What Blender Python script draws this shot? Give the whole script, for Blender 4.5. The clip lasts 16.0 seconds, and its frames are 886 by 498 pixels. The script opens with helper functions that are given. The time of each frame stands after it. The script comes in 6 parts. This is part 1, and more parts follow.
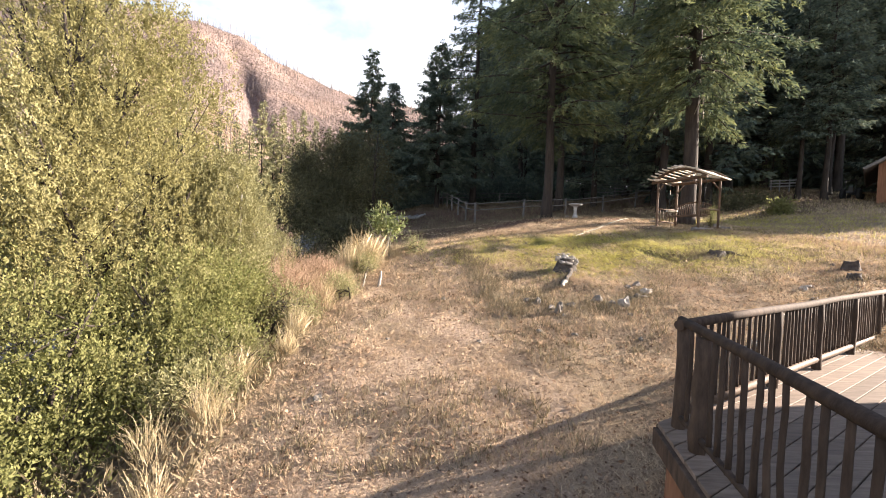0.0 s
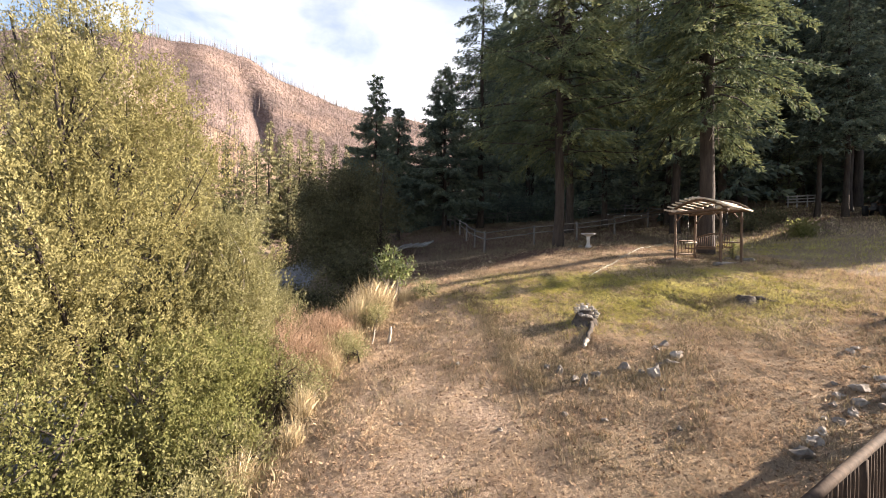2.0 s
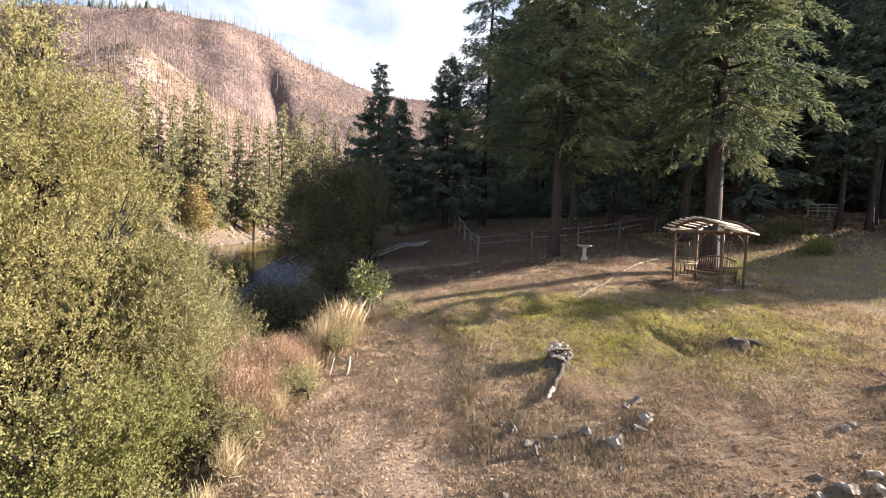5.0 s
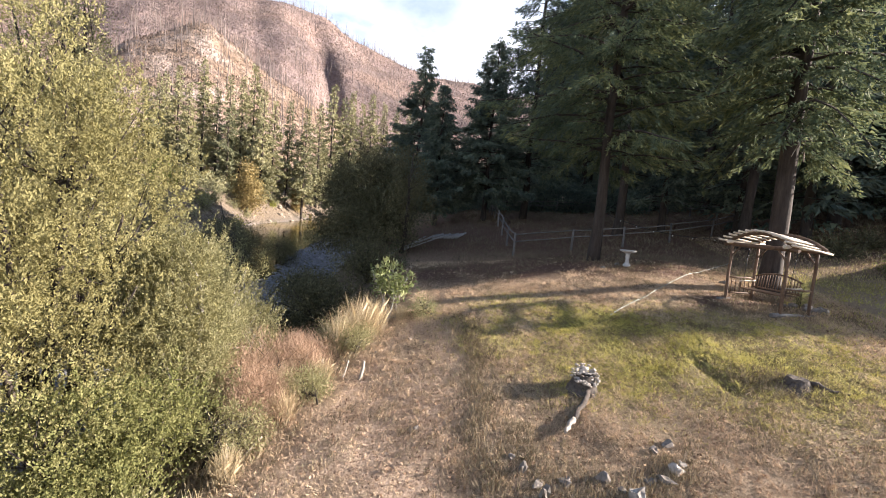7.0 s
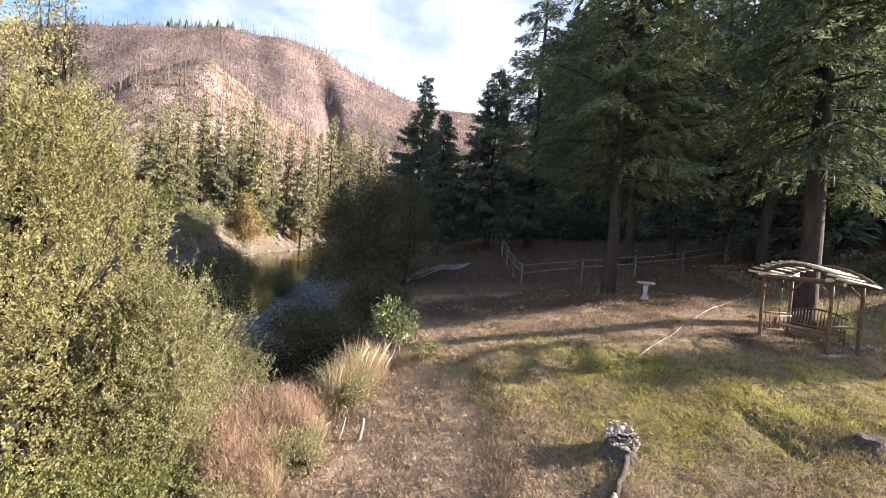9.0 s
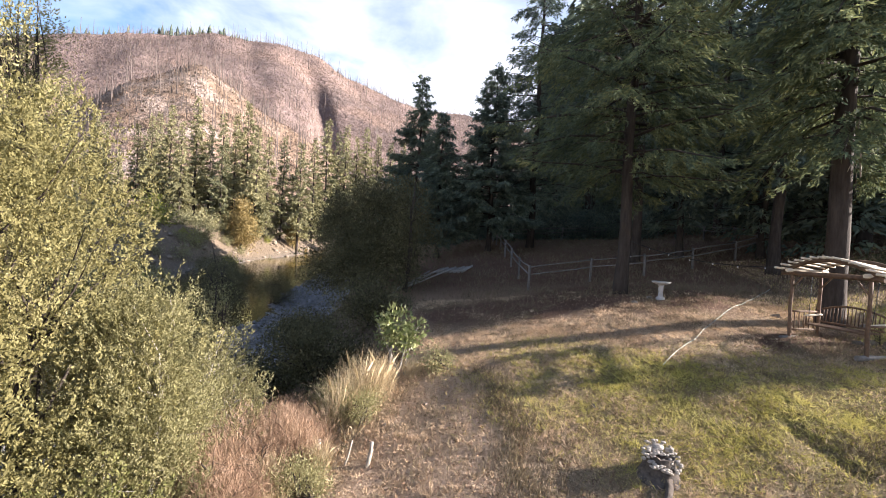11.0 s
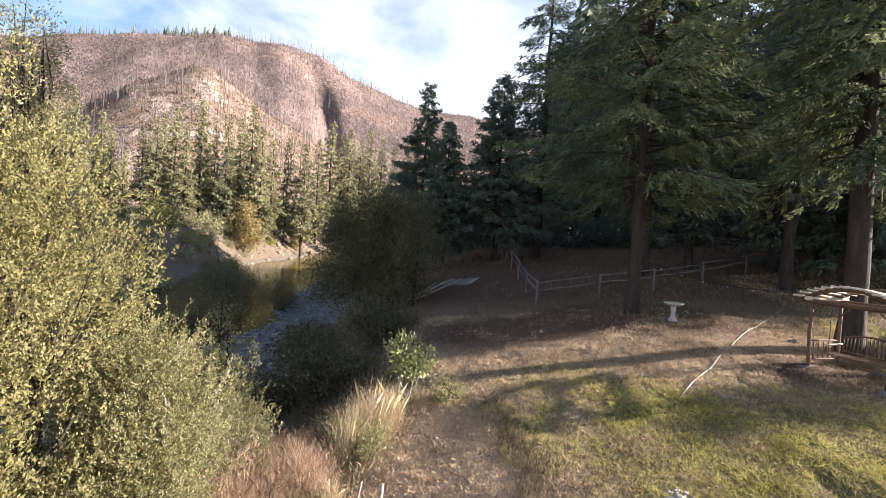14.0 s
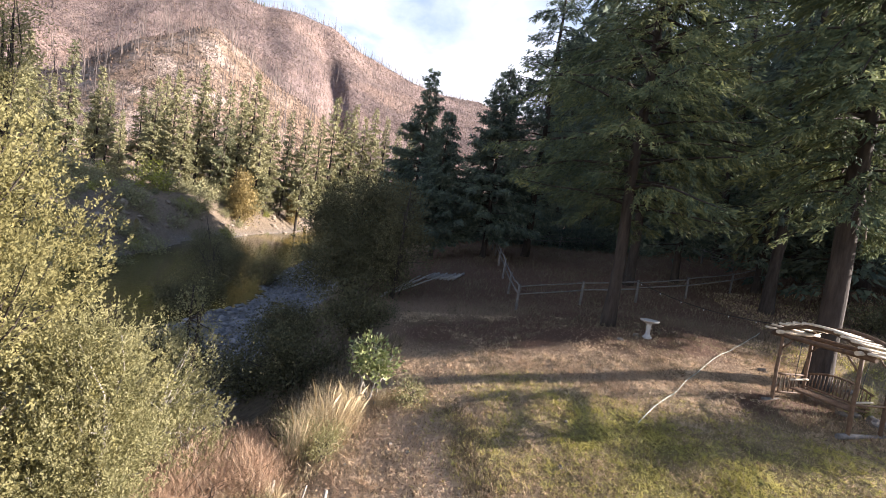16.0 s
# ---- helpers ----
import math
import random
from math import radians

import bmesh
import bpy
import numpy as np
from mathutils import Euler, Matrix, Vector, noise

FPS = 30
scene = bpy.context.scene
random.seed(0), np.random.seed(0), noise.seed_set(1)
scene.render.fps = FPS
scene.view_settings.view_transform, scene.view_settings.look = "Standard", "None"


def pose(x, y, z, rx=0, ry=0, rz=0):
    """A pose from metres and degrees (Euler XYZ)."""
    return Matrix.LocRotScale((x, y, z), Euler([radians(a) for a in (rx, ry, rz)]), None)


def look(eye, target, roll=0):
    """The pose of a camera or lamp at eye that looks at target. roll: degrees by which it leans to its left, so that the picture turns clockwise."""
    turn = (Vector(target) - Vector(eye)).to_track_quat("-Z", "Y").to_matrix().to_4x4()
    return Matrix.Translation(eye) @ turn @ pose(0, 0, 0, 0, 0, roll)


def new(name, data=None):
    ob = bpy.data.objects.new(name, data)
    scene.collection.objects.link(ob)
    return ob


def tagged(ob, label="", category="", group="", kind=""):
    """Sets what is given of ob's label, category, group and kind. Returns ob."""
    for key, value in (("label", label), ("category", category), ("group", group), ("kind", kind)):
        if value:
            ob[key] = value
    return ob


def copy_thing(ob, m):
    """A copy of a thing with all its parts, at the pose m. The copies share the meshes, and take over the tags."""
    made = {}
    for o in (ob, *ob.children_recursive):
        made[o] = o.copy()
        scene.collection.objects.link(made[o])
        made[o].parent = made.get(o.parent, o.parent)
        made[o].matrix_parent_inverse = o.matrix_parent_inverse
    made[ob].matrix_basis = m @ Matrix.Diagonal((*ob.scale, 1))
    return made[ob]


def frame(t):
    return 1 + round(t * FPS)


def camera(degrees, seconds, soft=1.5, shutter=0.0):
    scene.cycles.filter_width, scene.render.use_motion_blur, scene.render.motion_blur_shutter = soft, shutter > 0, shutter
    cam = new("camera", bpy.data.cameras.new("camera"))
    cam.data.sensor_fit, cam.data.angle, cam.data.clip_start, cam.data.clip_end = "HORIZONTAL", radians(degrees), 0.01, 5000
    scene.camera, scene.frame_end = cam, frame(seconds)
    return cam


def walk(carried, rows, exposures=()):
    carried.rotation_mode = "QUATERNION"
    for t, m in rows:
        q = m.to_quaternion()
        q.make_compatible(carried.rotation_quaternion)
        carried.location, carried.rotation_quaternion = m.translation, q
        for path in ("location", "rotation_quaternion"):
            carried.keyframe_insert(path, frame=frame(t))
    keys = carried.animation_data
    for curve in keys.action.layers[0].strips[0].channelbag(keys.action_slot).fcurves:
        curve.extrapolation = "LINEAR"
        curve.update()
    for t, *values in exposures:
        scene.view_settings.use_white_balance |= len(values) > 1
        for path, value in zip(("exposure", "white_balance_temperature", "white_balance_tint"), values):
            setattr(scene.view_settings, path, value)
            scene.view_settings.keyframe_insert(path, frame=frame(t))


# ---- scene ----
FOV = 92.54
cam = camera(FOV, 16.0, 0.95)
# seconds, place in metres, Euler degrees
PATH_ROWS = [
    (0.0, 0.011, -0.159, 2.582, 88.41, -2.40, -0.51),
    (0.5, -0.276, -0.070, 2.863, 90.67, -1.52, -0.71),
    (1.0, -0.448, -0.142, 3.438, 89.89, 2.35, 0.41),
    (1.5, -0.366, 0.140, 3.711, 89.90, 1.45, 1.42),
    (2.0, -0.125, 0.445, 3.786, 89.86, -0.81, 0.49),
    (2.5, 0.169, 0.700, 3.903, 89.63, -2.16, 0.31),
    (3.0, 0.471, 0.913, 4.170, 89.65, -1.76, 0.37),
    (3.5, 0.820, 1.028, 4.486, 89.15, -2.09, 1.49),
    (3.7, 0.852, 1.123, 4.517, 88.95, -2.56, 1.14),
    (5.8, 1.490, 1.462, 5.503, 87.14, -2.62, 6.91),
    (6.0, 1.575, 1.488, 5.592, 87.04, -2.62, 9.13),
    (6.5, 1.702, 1.834, 5.581, 84.52, -3.97, 9.19),
    (7.0, 1.598, 2.199, 5.546, 85.16, -5.31, 8.53),
    (7.5, 1.558, 2.606, 5.575, 88.97, -5.26, 8.46),
    (8.0, 1.452, 2.926, 5.708, 89.17, -4.96, 8.46),
    (10.3, 0.812, 3.942, 5.727, 88.10, -3.23, 7.72),
    (10.5, 0.766, 4.049, 5.704, 88.10, -2.44, 7.66),
    (11.0, 0.727, 4.200, 5.723, 89.11, -3.34, 7.96),
    (11.5, 0.645, 4.371, 5.708, 89.36, -4.09, 7.59),
    (12.0, 0.599, 4.474, 5.767, 88.99, -3.53, 7.23),
    (12.5, 0.564, 4.458, 5.921, 88.49, -3.76, 7.56),
    (13.0, 0.522, 4.497, 5.968, 88.35, -3.18, 7.76),
    (13.5, 0.471, 4.519, 6.124, 88.24, -3.21, 7.63),
    (14.0, 0.422, 4.437, 6.446, 89.13, -3.69, 8.35),
    (14.5, 0.370, 4.299, 6.668, 88.97, -2.74, 8.46),
    (15.0, 0.483, 4.425, 6.857, 87.76, 2.23, 7.83),
    (15.5, 0.758, 4.669, 7.000, 87.95, -6.25, 7.19),
    (16.0, 0.996, 4.743, 7.066, 87.11, -8.50, 8.17),
]
walk(cam, [(t, pose(x, y, z, rx, ry, rz)) for t, x, y, z, rx, ry, rz in PATH_ROWS],
     [(0.0, 2.5, 6650, 14), (1.5, 2.35, 6850, 15), (3.5, 2.2, 6900, 15), (6.0, 2.28, 6300, 15), (16.0, 2.22, 6200, 16)])

# ---- world, sun, exposure ----
SUN_UP = radians(20.7)
SUN_DIR = Vector((0.984 * math.cos(SUN_UP), 0.18 * math.cos(SUN_UP), math.sin(SUN_UP))).normalized()
world = bpy.data.worlds.new("sky")
scene.world = world
world.use_nodes = True
wn, wl = world.node_tree.nodes, world.node_tree.links
wn.clear()
sky = wn.new("ShaderNodeTexSky")
sky.sky_type = "NISHITA"
sky.sun_disc = False
sky.sun_elevation = SUN_UP
sky.sun_rotation = math.atan2(SUN_DIR.x, SUN_DIR.y)
sky.air_density, sky.dust_density = 0.9, 0.3
wco = wn.new("ShaderNodeTexCoord")
wmap = wn.new("ShaderNodeMapping")
wmap.inputs["Scale"].default_value = (1.0, 1.0, 2.4)
wno = wn.new("ShaderNodeTexNoise")
wno.inputs["Scale"].default_value = 2.3
wno.inputs["Detail"].default_value = 7
wno.inputs["Roughness"].default_value = 0.55
wno.inputs["Distortion"].default_value = 0.3
wra = wn.new("ShaderNodeValToRGB")
wra.color_ramp.elements[0].position, wra.color_ramp.elements[1].position = 0.36, 0.56
wra.color_ramp.elements[0].color, wra.color_ramp.elements[1].color = (0, 0, 0, 1), (1, 1, 1, 1)
wno2 = wn.new("ShaderNodeTexNoise")
wno2.inputs["Scale"].default_value = 5.0
wno2.inputs["Detail"].default_value = 6
wra2 = wn.new("ShaderNodeValToRGB")
wra2.color_ramp.elements[0].position, wra2.color_ramp.elements[1].position = 0.35, 0.65
wra2.color_ramp.elements[0].color, wra2.color_ramp.elements[1].color = (3.5, 3.85, 4.5, 1), (5.4, 5.6, 5.95, 1)
wsep = wn.new("ShaderNodeSeparateXYZ")
whi = wn.new("ShaderNodeMapRange")
whi.interpolation_type = "SMOOTHSTEP"
whi.inputs["From Min"].default_value, whi.inputs["From Max"].default_value = 0.34, 0.68
whi.inputs["To Min"].default_value, whi.inputs["To Max"].default_value = 1.0, 0.12
wcov = wn.new("ShaderNodeMath")
wcov.operation = "MULTIPLY"
wmix = wn.new("ShaderNodeMix")
wmix.data_type = "RGBA"
wbg = wn.new("ShaderNodeBackground")
wbg.inputs["Strength"].default_value = 0.063
wout = wn.new("ShaderNodeOutputWorld")
wl.new(wco.outputs["Generated"], wmap.inputs["Vector"])
wl.new(wmap.outputs["Vector"], wno.inputs["Vector"])
wl.new(wmap.outputs["Vector"], wno2.inputs["Vector"])
wl.new(wno.outputs["Fac"], wra.inputs["Fac"])
wl.new(wno2.outputs["Fac"], wra2.inputs["Fac"])
wl.new(wco.outputs["Generated"], wsep.inputs["Vector"])
wl.new(wsep.outputs["Z"], whi.inputs["Value"])
wl.new(wra.outputs["Color"], wcov.inputs[0])
wl.new(whi.outputs["Result"], wcov.inputs[1])
wl.new(wcov.outputs[0], wmix.inputs["Factor"])
wl.new(sky.outputs["Color"], wmix.inputs["A"])
wl.new(wra2.outputs["Color"], wmix.inputs["B"])
wl.new(wmix.outputs["Result"], wbg.inputs["Color"])
wl.new(wbg.outputs["Background"], wout.inputs["Surface"])
sun = new("sun", bpy.data.lights.new("sun", "SUN"))
sun.data.energy, sun.data.angle, sun.data.color = 4.5, radians(0.5), (1.0, 0.885, 0.75)
sun.matrix_world = look(SUN_DIR * 60, (0, 0, 0))


# ---- materials ----
def nodes_of(name):
    m = bpy.data.materials.new(name)
    m.use_nodes = True
    n, l = m.node_tree.nodes, m.node_tree.links
    return m, n, l, n["Principled BSDF"]


def noise_fac(n, l, scale, detail=4, rough=0.6, stretch=None, lo=0.3, hi=0.7, world_space=True):
    """A noise at real-world size, spread to 0..1."""
    geo = n.new("ShaderNodeNewGeometry") if world_space else n.new("ShaderNodeTexCoord")
    src = geo.outputs["Position"] if world_space else geo.outputs["Object"]
    if stretch:
        mp = n.new("ShaderNodeMapping")
        mp.inputs["Scale"].default_value = stretch
        l.new(src, mp.inputs["Vector"])
        src = mp.outputs["Vector"]
    t = n.new("ShaderNodeTexNoise")
    t.inputs["Scale"].default_value, t.inputs["Detail"].default_value, t.inputs["Roughness"].default_value = scale, detail, rough
    l.new(src, t.inputs["Vector"])
    r = n.new("ShaderNodeMapRange")
    r.inputs["From Min"].default_value, r.inputs["From Max"].default_value = lo, hi
    l.new(t.outputs["Fac"], r.inputs["Value"])
    return r.outputs["Result"]


def mixc(n, l, fac, a, b):
    m = n.new("ShaderNodeMix")
    m.data_type = "RGBA"
    for key, v in (("Factor", fac), ("A", a), ("B", b)):
        if isinstance(v, (int, float)):
            m.inputs[key].default_value = v
        elif isinstance(v, tuple):
            m.inputs[key].default_value = (*v, 1)
        else:
            l.new(v, m.inputs[key])
    return m.outputs["Result"]


def bump(n, l, bsdf, height, strength, dist):
    b = n.new("ShaderNodeBump")
    b.inputs["Strength"].default_value, b.inputs["Distance"].default_value = strength, dist
    l.new(height, b.inputs["Height"])
    l.new(b.outputs["Normal"], bsdf.inputs["Normal"])


def rough_material(name, dark, light, scale=8, rough=0.85, big=0.6, bump_d=0.01, stretch=None, world_space=True, tone=0.25, per_object=0.0):
    """Two noises: grain between two colours, and larger stains; fine relief."""
    m, n, l, b = nodes_of(name)
    grain = noise_fac(n, l, scale, 6, 0.65, stretch, world_space=world_space)
    stain = noise_fac(n, l, big, 3, 0.5, None, 0.35, 0.65, world_space=world_space)
    c = mixc(n, l, grain, dark, light)
    sm = n.new("ShaderNodeMath")
    sm.operation = "MULTIPLY"
    sm.inputs[1].default_value = tone
    l.new(stain, sm.inputs[0])
    c = mixc(n, l, sm.outputs[0], c, tuple(v * 0.55 for v in dark))
    if per_object:
        oi = n.new("ShaderNodeObjectInfo")
        mr = n.new("ShaderNodeMapRange")
        mr.inputs["To Min"].default_value, mr.inputs["To Max"].default_value = 1 - per_object, 1 + per_object
        l.new(oi.outputs["Random"], mr.inputs["Value"])
        hs = n.new("ShaderNodeHueSaturation")
        l.new(mr.outputs["Result"], hs.inputs["Value"])
        l.new(c, hs.inputs["Color"])
        c = hs.outputs["Color"]
    l.new(c, b.inputs["Base Color"])
    b.inputs["Roughness"].default_value = rough
    b.inputs["Specular IOR Level"].default_value = 0.25
    bump(n, l, b, grain, 0.6, bump_d)
    return m


def leaf_material(name, colours, through_light=0.35, patch=0.35, patch_scale=0.8, rough=0.6):
    """Leaves: each one its own tone, with larger patches; some light passes through."""
    m, n, l, b = nodes_of(name)
    geo = n.new("ShaderNodeNewGeometry")
    ramp = n.new("ShaderNodeValToRGB")
    e = ramp.color_ramp.elements
    e[0].color, e[1].color = (*colours[0], 1), (*colours[-1], 1)
    for i, c in enumerate(colours[1:-1], 1):
        x = e.new(i / (len(colours) - 1))
        x.color = (*c, 1)
    p = noise_fac(n, l, patch_scale, 2, 0.5, None, 0.3, 0.7)
    mx = n.new("ShaderNodeMix")
    mx.inputs["Factor"].default_value = patch
    l.new(geo.outputs["Random Per Island"], mx.inputs["A"])
    l.new(p, mx.inputs["B"])
    l.new(mx.outputs["Result"], ramp.inputs["Fac"])
    l.new(ramp.outputs["Color"], b.inputs["Base Color"])
    b.inputs["Roughness"].default_value = rough
    b.inputs["Specular IOR Level"].default_value = 0.3 if rough < 0.7 else 0.1
    tr = n.new("ShaderNodeBsdfTranslucent")
    l.new(ramp.outputs["Color"], tr.inputs["Color"])
    ms = n.new("ShaderNodeMixShader")
    ms.inputs["Fac"].default_value = through_light
    l.new(b.outputs["BSDF"], ms.inputs[1])
    l.new(tr.outputs["BSDF"], ms.inputs[2])
    l.new(ms.outputs["Shader"], n["Material Output"].inputs["Surface"])
    return m


WOOD_DARK = rough_material("brown_stained_log", (0.03, 0.02, 0.015), (0.1, 0.068, 0.048), 14, 0.85, 1.5, 0.004, (1, 1, 0.25), False, per_object=0.2)
WOOD_DECK = rough_material("grey_brown_deck_board", (0.115, 0.085, 0.064), (0.26, 0.195, 0.148), 9, 0.75, 0.8, 0.003, (0.3, 3, 3), per_object=0.18)
WOOD_PERGOLA = rough_material("weathered_peeled_pole", (0.078, 0.047, 0.03), (0.2, 0.128, 0.08), 10, 0.7, 1.2, 0.004, None, False, per_object=0.2)
WOOD_PALE = rough_material("pale_peeled_slat", (0.5, 0.42, 0.31), (0.74, 0.66, 0.54), 12, 0.7, 1.0, 0.003, None, False, per_object=0.12)
WOOD_GREY = rough_material("grey_weathered_wood", (0.2, 0.185, 0.17), (0.44, 0.42, 0.39), 10, 0.8, 1.5, 0.004, None, False, per_object=0.2)
WOOD_FENCE = rough_material("old_fence_pole", (0.09, 0.082, 0.075), (0.25, 0.232, 0.215), 9, 0.8, 1.2, 0.004, None, False, per_object=0.2)
BARK = rough_material("furrowed_bark", (0.024, 0.019, 0.016), (0.078, 0.063, 0.052), 7, 0.9, 0.7, 0.03, (1, 1, 0.18))
BARK_PALE = rough_material("pale_bark", (0.2, 0.18, 0.15), (0.42, 0.39, 0.35), 9, 0.85, 1, 0.01, (1, 1, 0.3))
DEADWOOD = rough_material("bleached_dead_wood", (0.2, 0.175, 0.145), (0.42, 0.37, 0.31), 11, 0.7, 1, 0.006, (1, 1, 0.3))
STUMP = rough_material("rotten_stump_wood", (0.035, 0.029, 0.025), (0.14, 0.118, 0.1), 12, 0.9, 1.5, 0.015)
STONE = rough_material("grey_field_stone", (0.1, 0.088, 0.076), (0.27, 0.24, 0.21), 9, 0.85, 1.5, 0.01, None, False, per_object=0.25)
STONE_PALE = rough_material("pale_quartz_stone", (0.2, 0.175, 0.15), (0.46, 0.42, 0.365), 9, 0.8, 1.5, 0.01, None, False, per_object=0.15)
CONCRETE = rough_material("white_cast_concrete", (0.34, 0.33, 0.315), (0.55, 0.54, 0.52), 14, 0.8, 2, 0.004)
GRAVEL = rough_material("river_cobble", (0.095, 0.095, 0.1), (0.27, 0.268, 0.275), 5, 0.8, 0.5, 0.02)
HOSE = rough_material("pale_garden_hose", (0.3, 0.37, 0.3), (0.66, 0.67, 0.61), 1.3, 0.45, 2, 0.001)
METAL_DARK = rough_material("dark_painted_metal", (0.02, 0.022, 0.024), (0.06, 0.065, 0.07), 12, 0.5, 2, 0.002)
RUBBER = rough_material("black_tyre_rubber", (0.012, 0.012, 0.012), (0.03, 0.03, 0.03), 20, 0.85, 2, 0.004)
PAINT_WHITE = rough_material("white_board_paint", (0.24, 0.24, 0.235), (0.4, 0.4, 0.39), 9, 0.6, 1, 0.002)
BARN_WALL = rough_material("red_brown_barn_board", (0.16, 0.075, 0.04), (0.3, 0.15, 0.085), 6, 0.75, 0.7, 0.006, (3, 3, 0.3))
ROOF = rough_material("grey_roof_shingle", (0.12, 0.11, 0.1), (0.26, 0.24, 0.22), 8, 0.85, 0.7, 0.01)
LOG_WALL = rough_material("brown_log_wall", (0.12, 0.075, 0.045), (0.26, 0.17, 0.11), 5, 0.7, 0.7, 0.01)
BULB = rough_material("frosted_bulb_glass", (0.6, 0.6, 0.58), (0.75, 0.75, 0.73), 20, 0.2, 2, 0.0005)
WIRE = rough_material("black_cable", (0.015, 0.015, 0.015), (0.04, 0.04, 0.04), 20, 0.6, 2, 0.0005)

L_WILLOW = leaf_material("yellow_green_willow_leaf", [(0.162, 0.145, 0.062), (0.247, 0.227, 0.1), (0.33, 0.304, 0.143), (0.41, 0.375, 0.207)], 0.45, 0.6, 0.55, 0.75)
L_OLIVE = leaf_material("grey_green_bush_leaf", [(0.145, 0.141, 0.064), (0.225, 0.215, 0.098), (0.31, 0.292, 0.15), (0.39, 0.36, 0.215)], 0.45, 0.4, 0.7)
L_GREEN = leaf_material("green_bush_leaf", [(0.105, 0.115, 0.044), (0.18, 0.188, 0.07), (0.265, 0.262, 0.11), (0.36, 0.33, 0.165)], 0.48, 0.5, 0.6, 0.75)
L_RED = leaf_material("russet_twig", [(0.23, 0.145, 0.095), (0.34, 0.225, 0.15), (0.44, 0.31, 0.215), (0.53, 0.41, 0.295)], 0.2, 0.4, 1.2)
L_RHODO = leaf_material("glossy_evergreen_leaf", [(0.11, 0.14, 0.05), (0.21, 0.245, 0.09), (0.34, 0.365, 0.16), (0.48, 0.49, 0.27)], 0.3, 0.2, 1.0, 0.35)
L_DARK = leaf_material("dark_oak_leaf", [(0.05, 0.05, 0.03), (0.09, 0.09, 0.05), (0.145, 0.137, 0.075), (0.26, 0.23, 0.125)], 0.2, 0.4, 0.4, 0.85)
L_FIR = leaf_material("fir_needle", [(0.046, 0.07, 0.052), (0.092, 0.122, 0.074), (0.17, 0.195, 0.095), (0.3, 0.31, 0.135)], 0.3, 0.5, 0.45, 0.75)
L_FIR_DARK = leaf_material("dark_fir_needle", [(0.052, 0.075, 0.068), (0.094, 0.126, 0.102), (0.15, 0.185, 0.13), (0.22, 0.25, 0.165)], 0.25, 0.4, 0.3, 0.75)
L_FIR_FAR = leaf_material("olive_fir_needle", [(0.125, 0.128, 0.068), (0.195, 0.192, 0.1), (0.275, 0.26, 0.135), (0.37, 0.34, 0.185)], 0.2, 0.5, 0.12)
# darker copy of the olive needles, shade put into the colour
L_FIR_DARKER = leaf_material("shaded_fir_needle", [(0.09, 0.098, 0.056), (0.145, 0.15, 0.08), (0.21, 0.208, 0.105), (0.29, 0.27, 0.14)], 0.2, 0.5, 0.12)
L_GOLD = leaf_material("autumn_gold_leaf", [(0.14, 0.105, 0.045), (0.23, 0.175, 0.07), (0.33, 0.255, 0.105), (0.42, 0.34, 0.16)], 0.35, 0.4, 0.3)
L_LIME = leaf_material("lime_bush_leaf", [(0.12, 0.14, 0.03), (0.22, 0.24, 0.045), (0.33, 0.33, 0.07), (0.4, 0.4, 0.12)], 0.35, 0.4, 0.3)
STRAW = leaf_material("dry_straw", [(0.27, 0.2, 0.12), (0.42, 0.33, 0.2), (0.54, 0.45, 0.29), (0.62, 0.54, 0.39)], 0.25, 0.35, 1.2, 0.7)
GRASS_DRY = leaf_material("dry_lawn_blade", [(0.26, 0.178, 0.118), (0.46, 0.335, 0.225), (0.62, 0.475, 0.322), (0.74, 0.61, 0.44)], 0.2, 0.5, 0.7, 0.8)
GRASS_GREEN = leaf_material("green_lawn_blade", [(0.2, 0.175, 0.052), (0.39, 0.352, 0.1), (0.54, 0.485, 0.17), (0.64, 0.565, 0.27)], 0.3, 0.5, 0.6, 0.7)


# ---- mesh helpers ----
rng = np.random.default_rng(7)


def np_mesh(name, verts, faces, material, smooth=False):
    me = bpy.data.meshes.new(name)
    verts = np.asarray(verts, dtype=np.float32).reshape(-1, 3)
    faces = np.asarray(faces, dtype=np.int32)
    k = faces.shape[1]
    me.vertices.add(len(verts))
    me.vertices.foreach_set("co", verts.ravel())
    me.loops.add(faces.size)
    me.loops.foreach_set("vertex_index", faces.ravel())
    me.polygons.add(len(faces))
    me.polygons.foreach_set("loop_start", np.arange(0, faces.size, k, dtype=np.int32))
    if smooth:
        me.polygons.foreach_set("use_smooth", np.ones(len(faces), dtype=bool))
    me.materials.append(material)
    me.update(calc_edges=True)
    return me


def part(name, data, material, parent=None, label=""):
    """Links a bmesh or mesh as one mesh object under a thing or a part."""
    if isinstance(data, bmesh.types.BMesh):
        me = bpy.data.meshes.new(name)
        data.to_mesh(me)
        data.free()
        me.materials.append(material)
        data = me
    ob = new(name, data)
    if parent:
        ob.parent = parent
    if label:
        ob["label"] = label
    return ob


def thing(name, at, label, category, group="", kind="", rz=0.0):
    ob = new(name)
    ob.empty_display_size = 0.2
    ob.matrix_world = pose(*at, 0, 0, rz)
    return tagged(ob, label, category, group, kind)


def frame_of(d):
    d = Vector(d).normalized()
    s = d.cross(Vector((0, 0, 1)))
    if s.length < 1e-3:
        s = Vector((1, 0, 0))
    s.normalize()
    return d, s, s.cross(d)


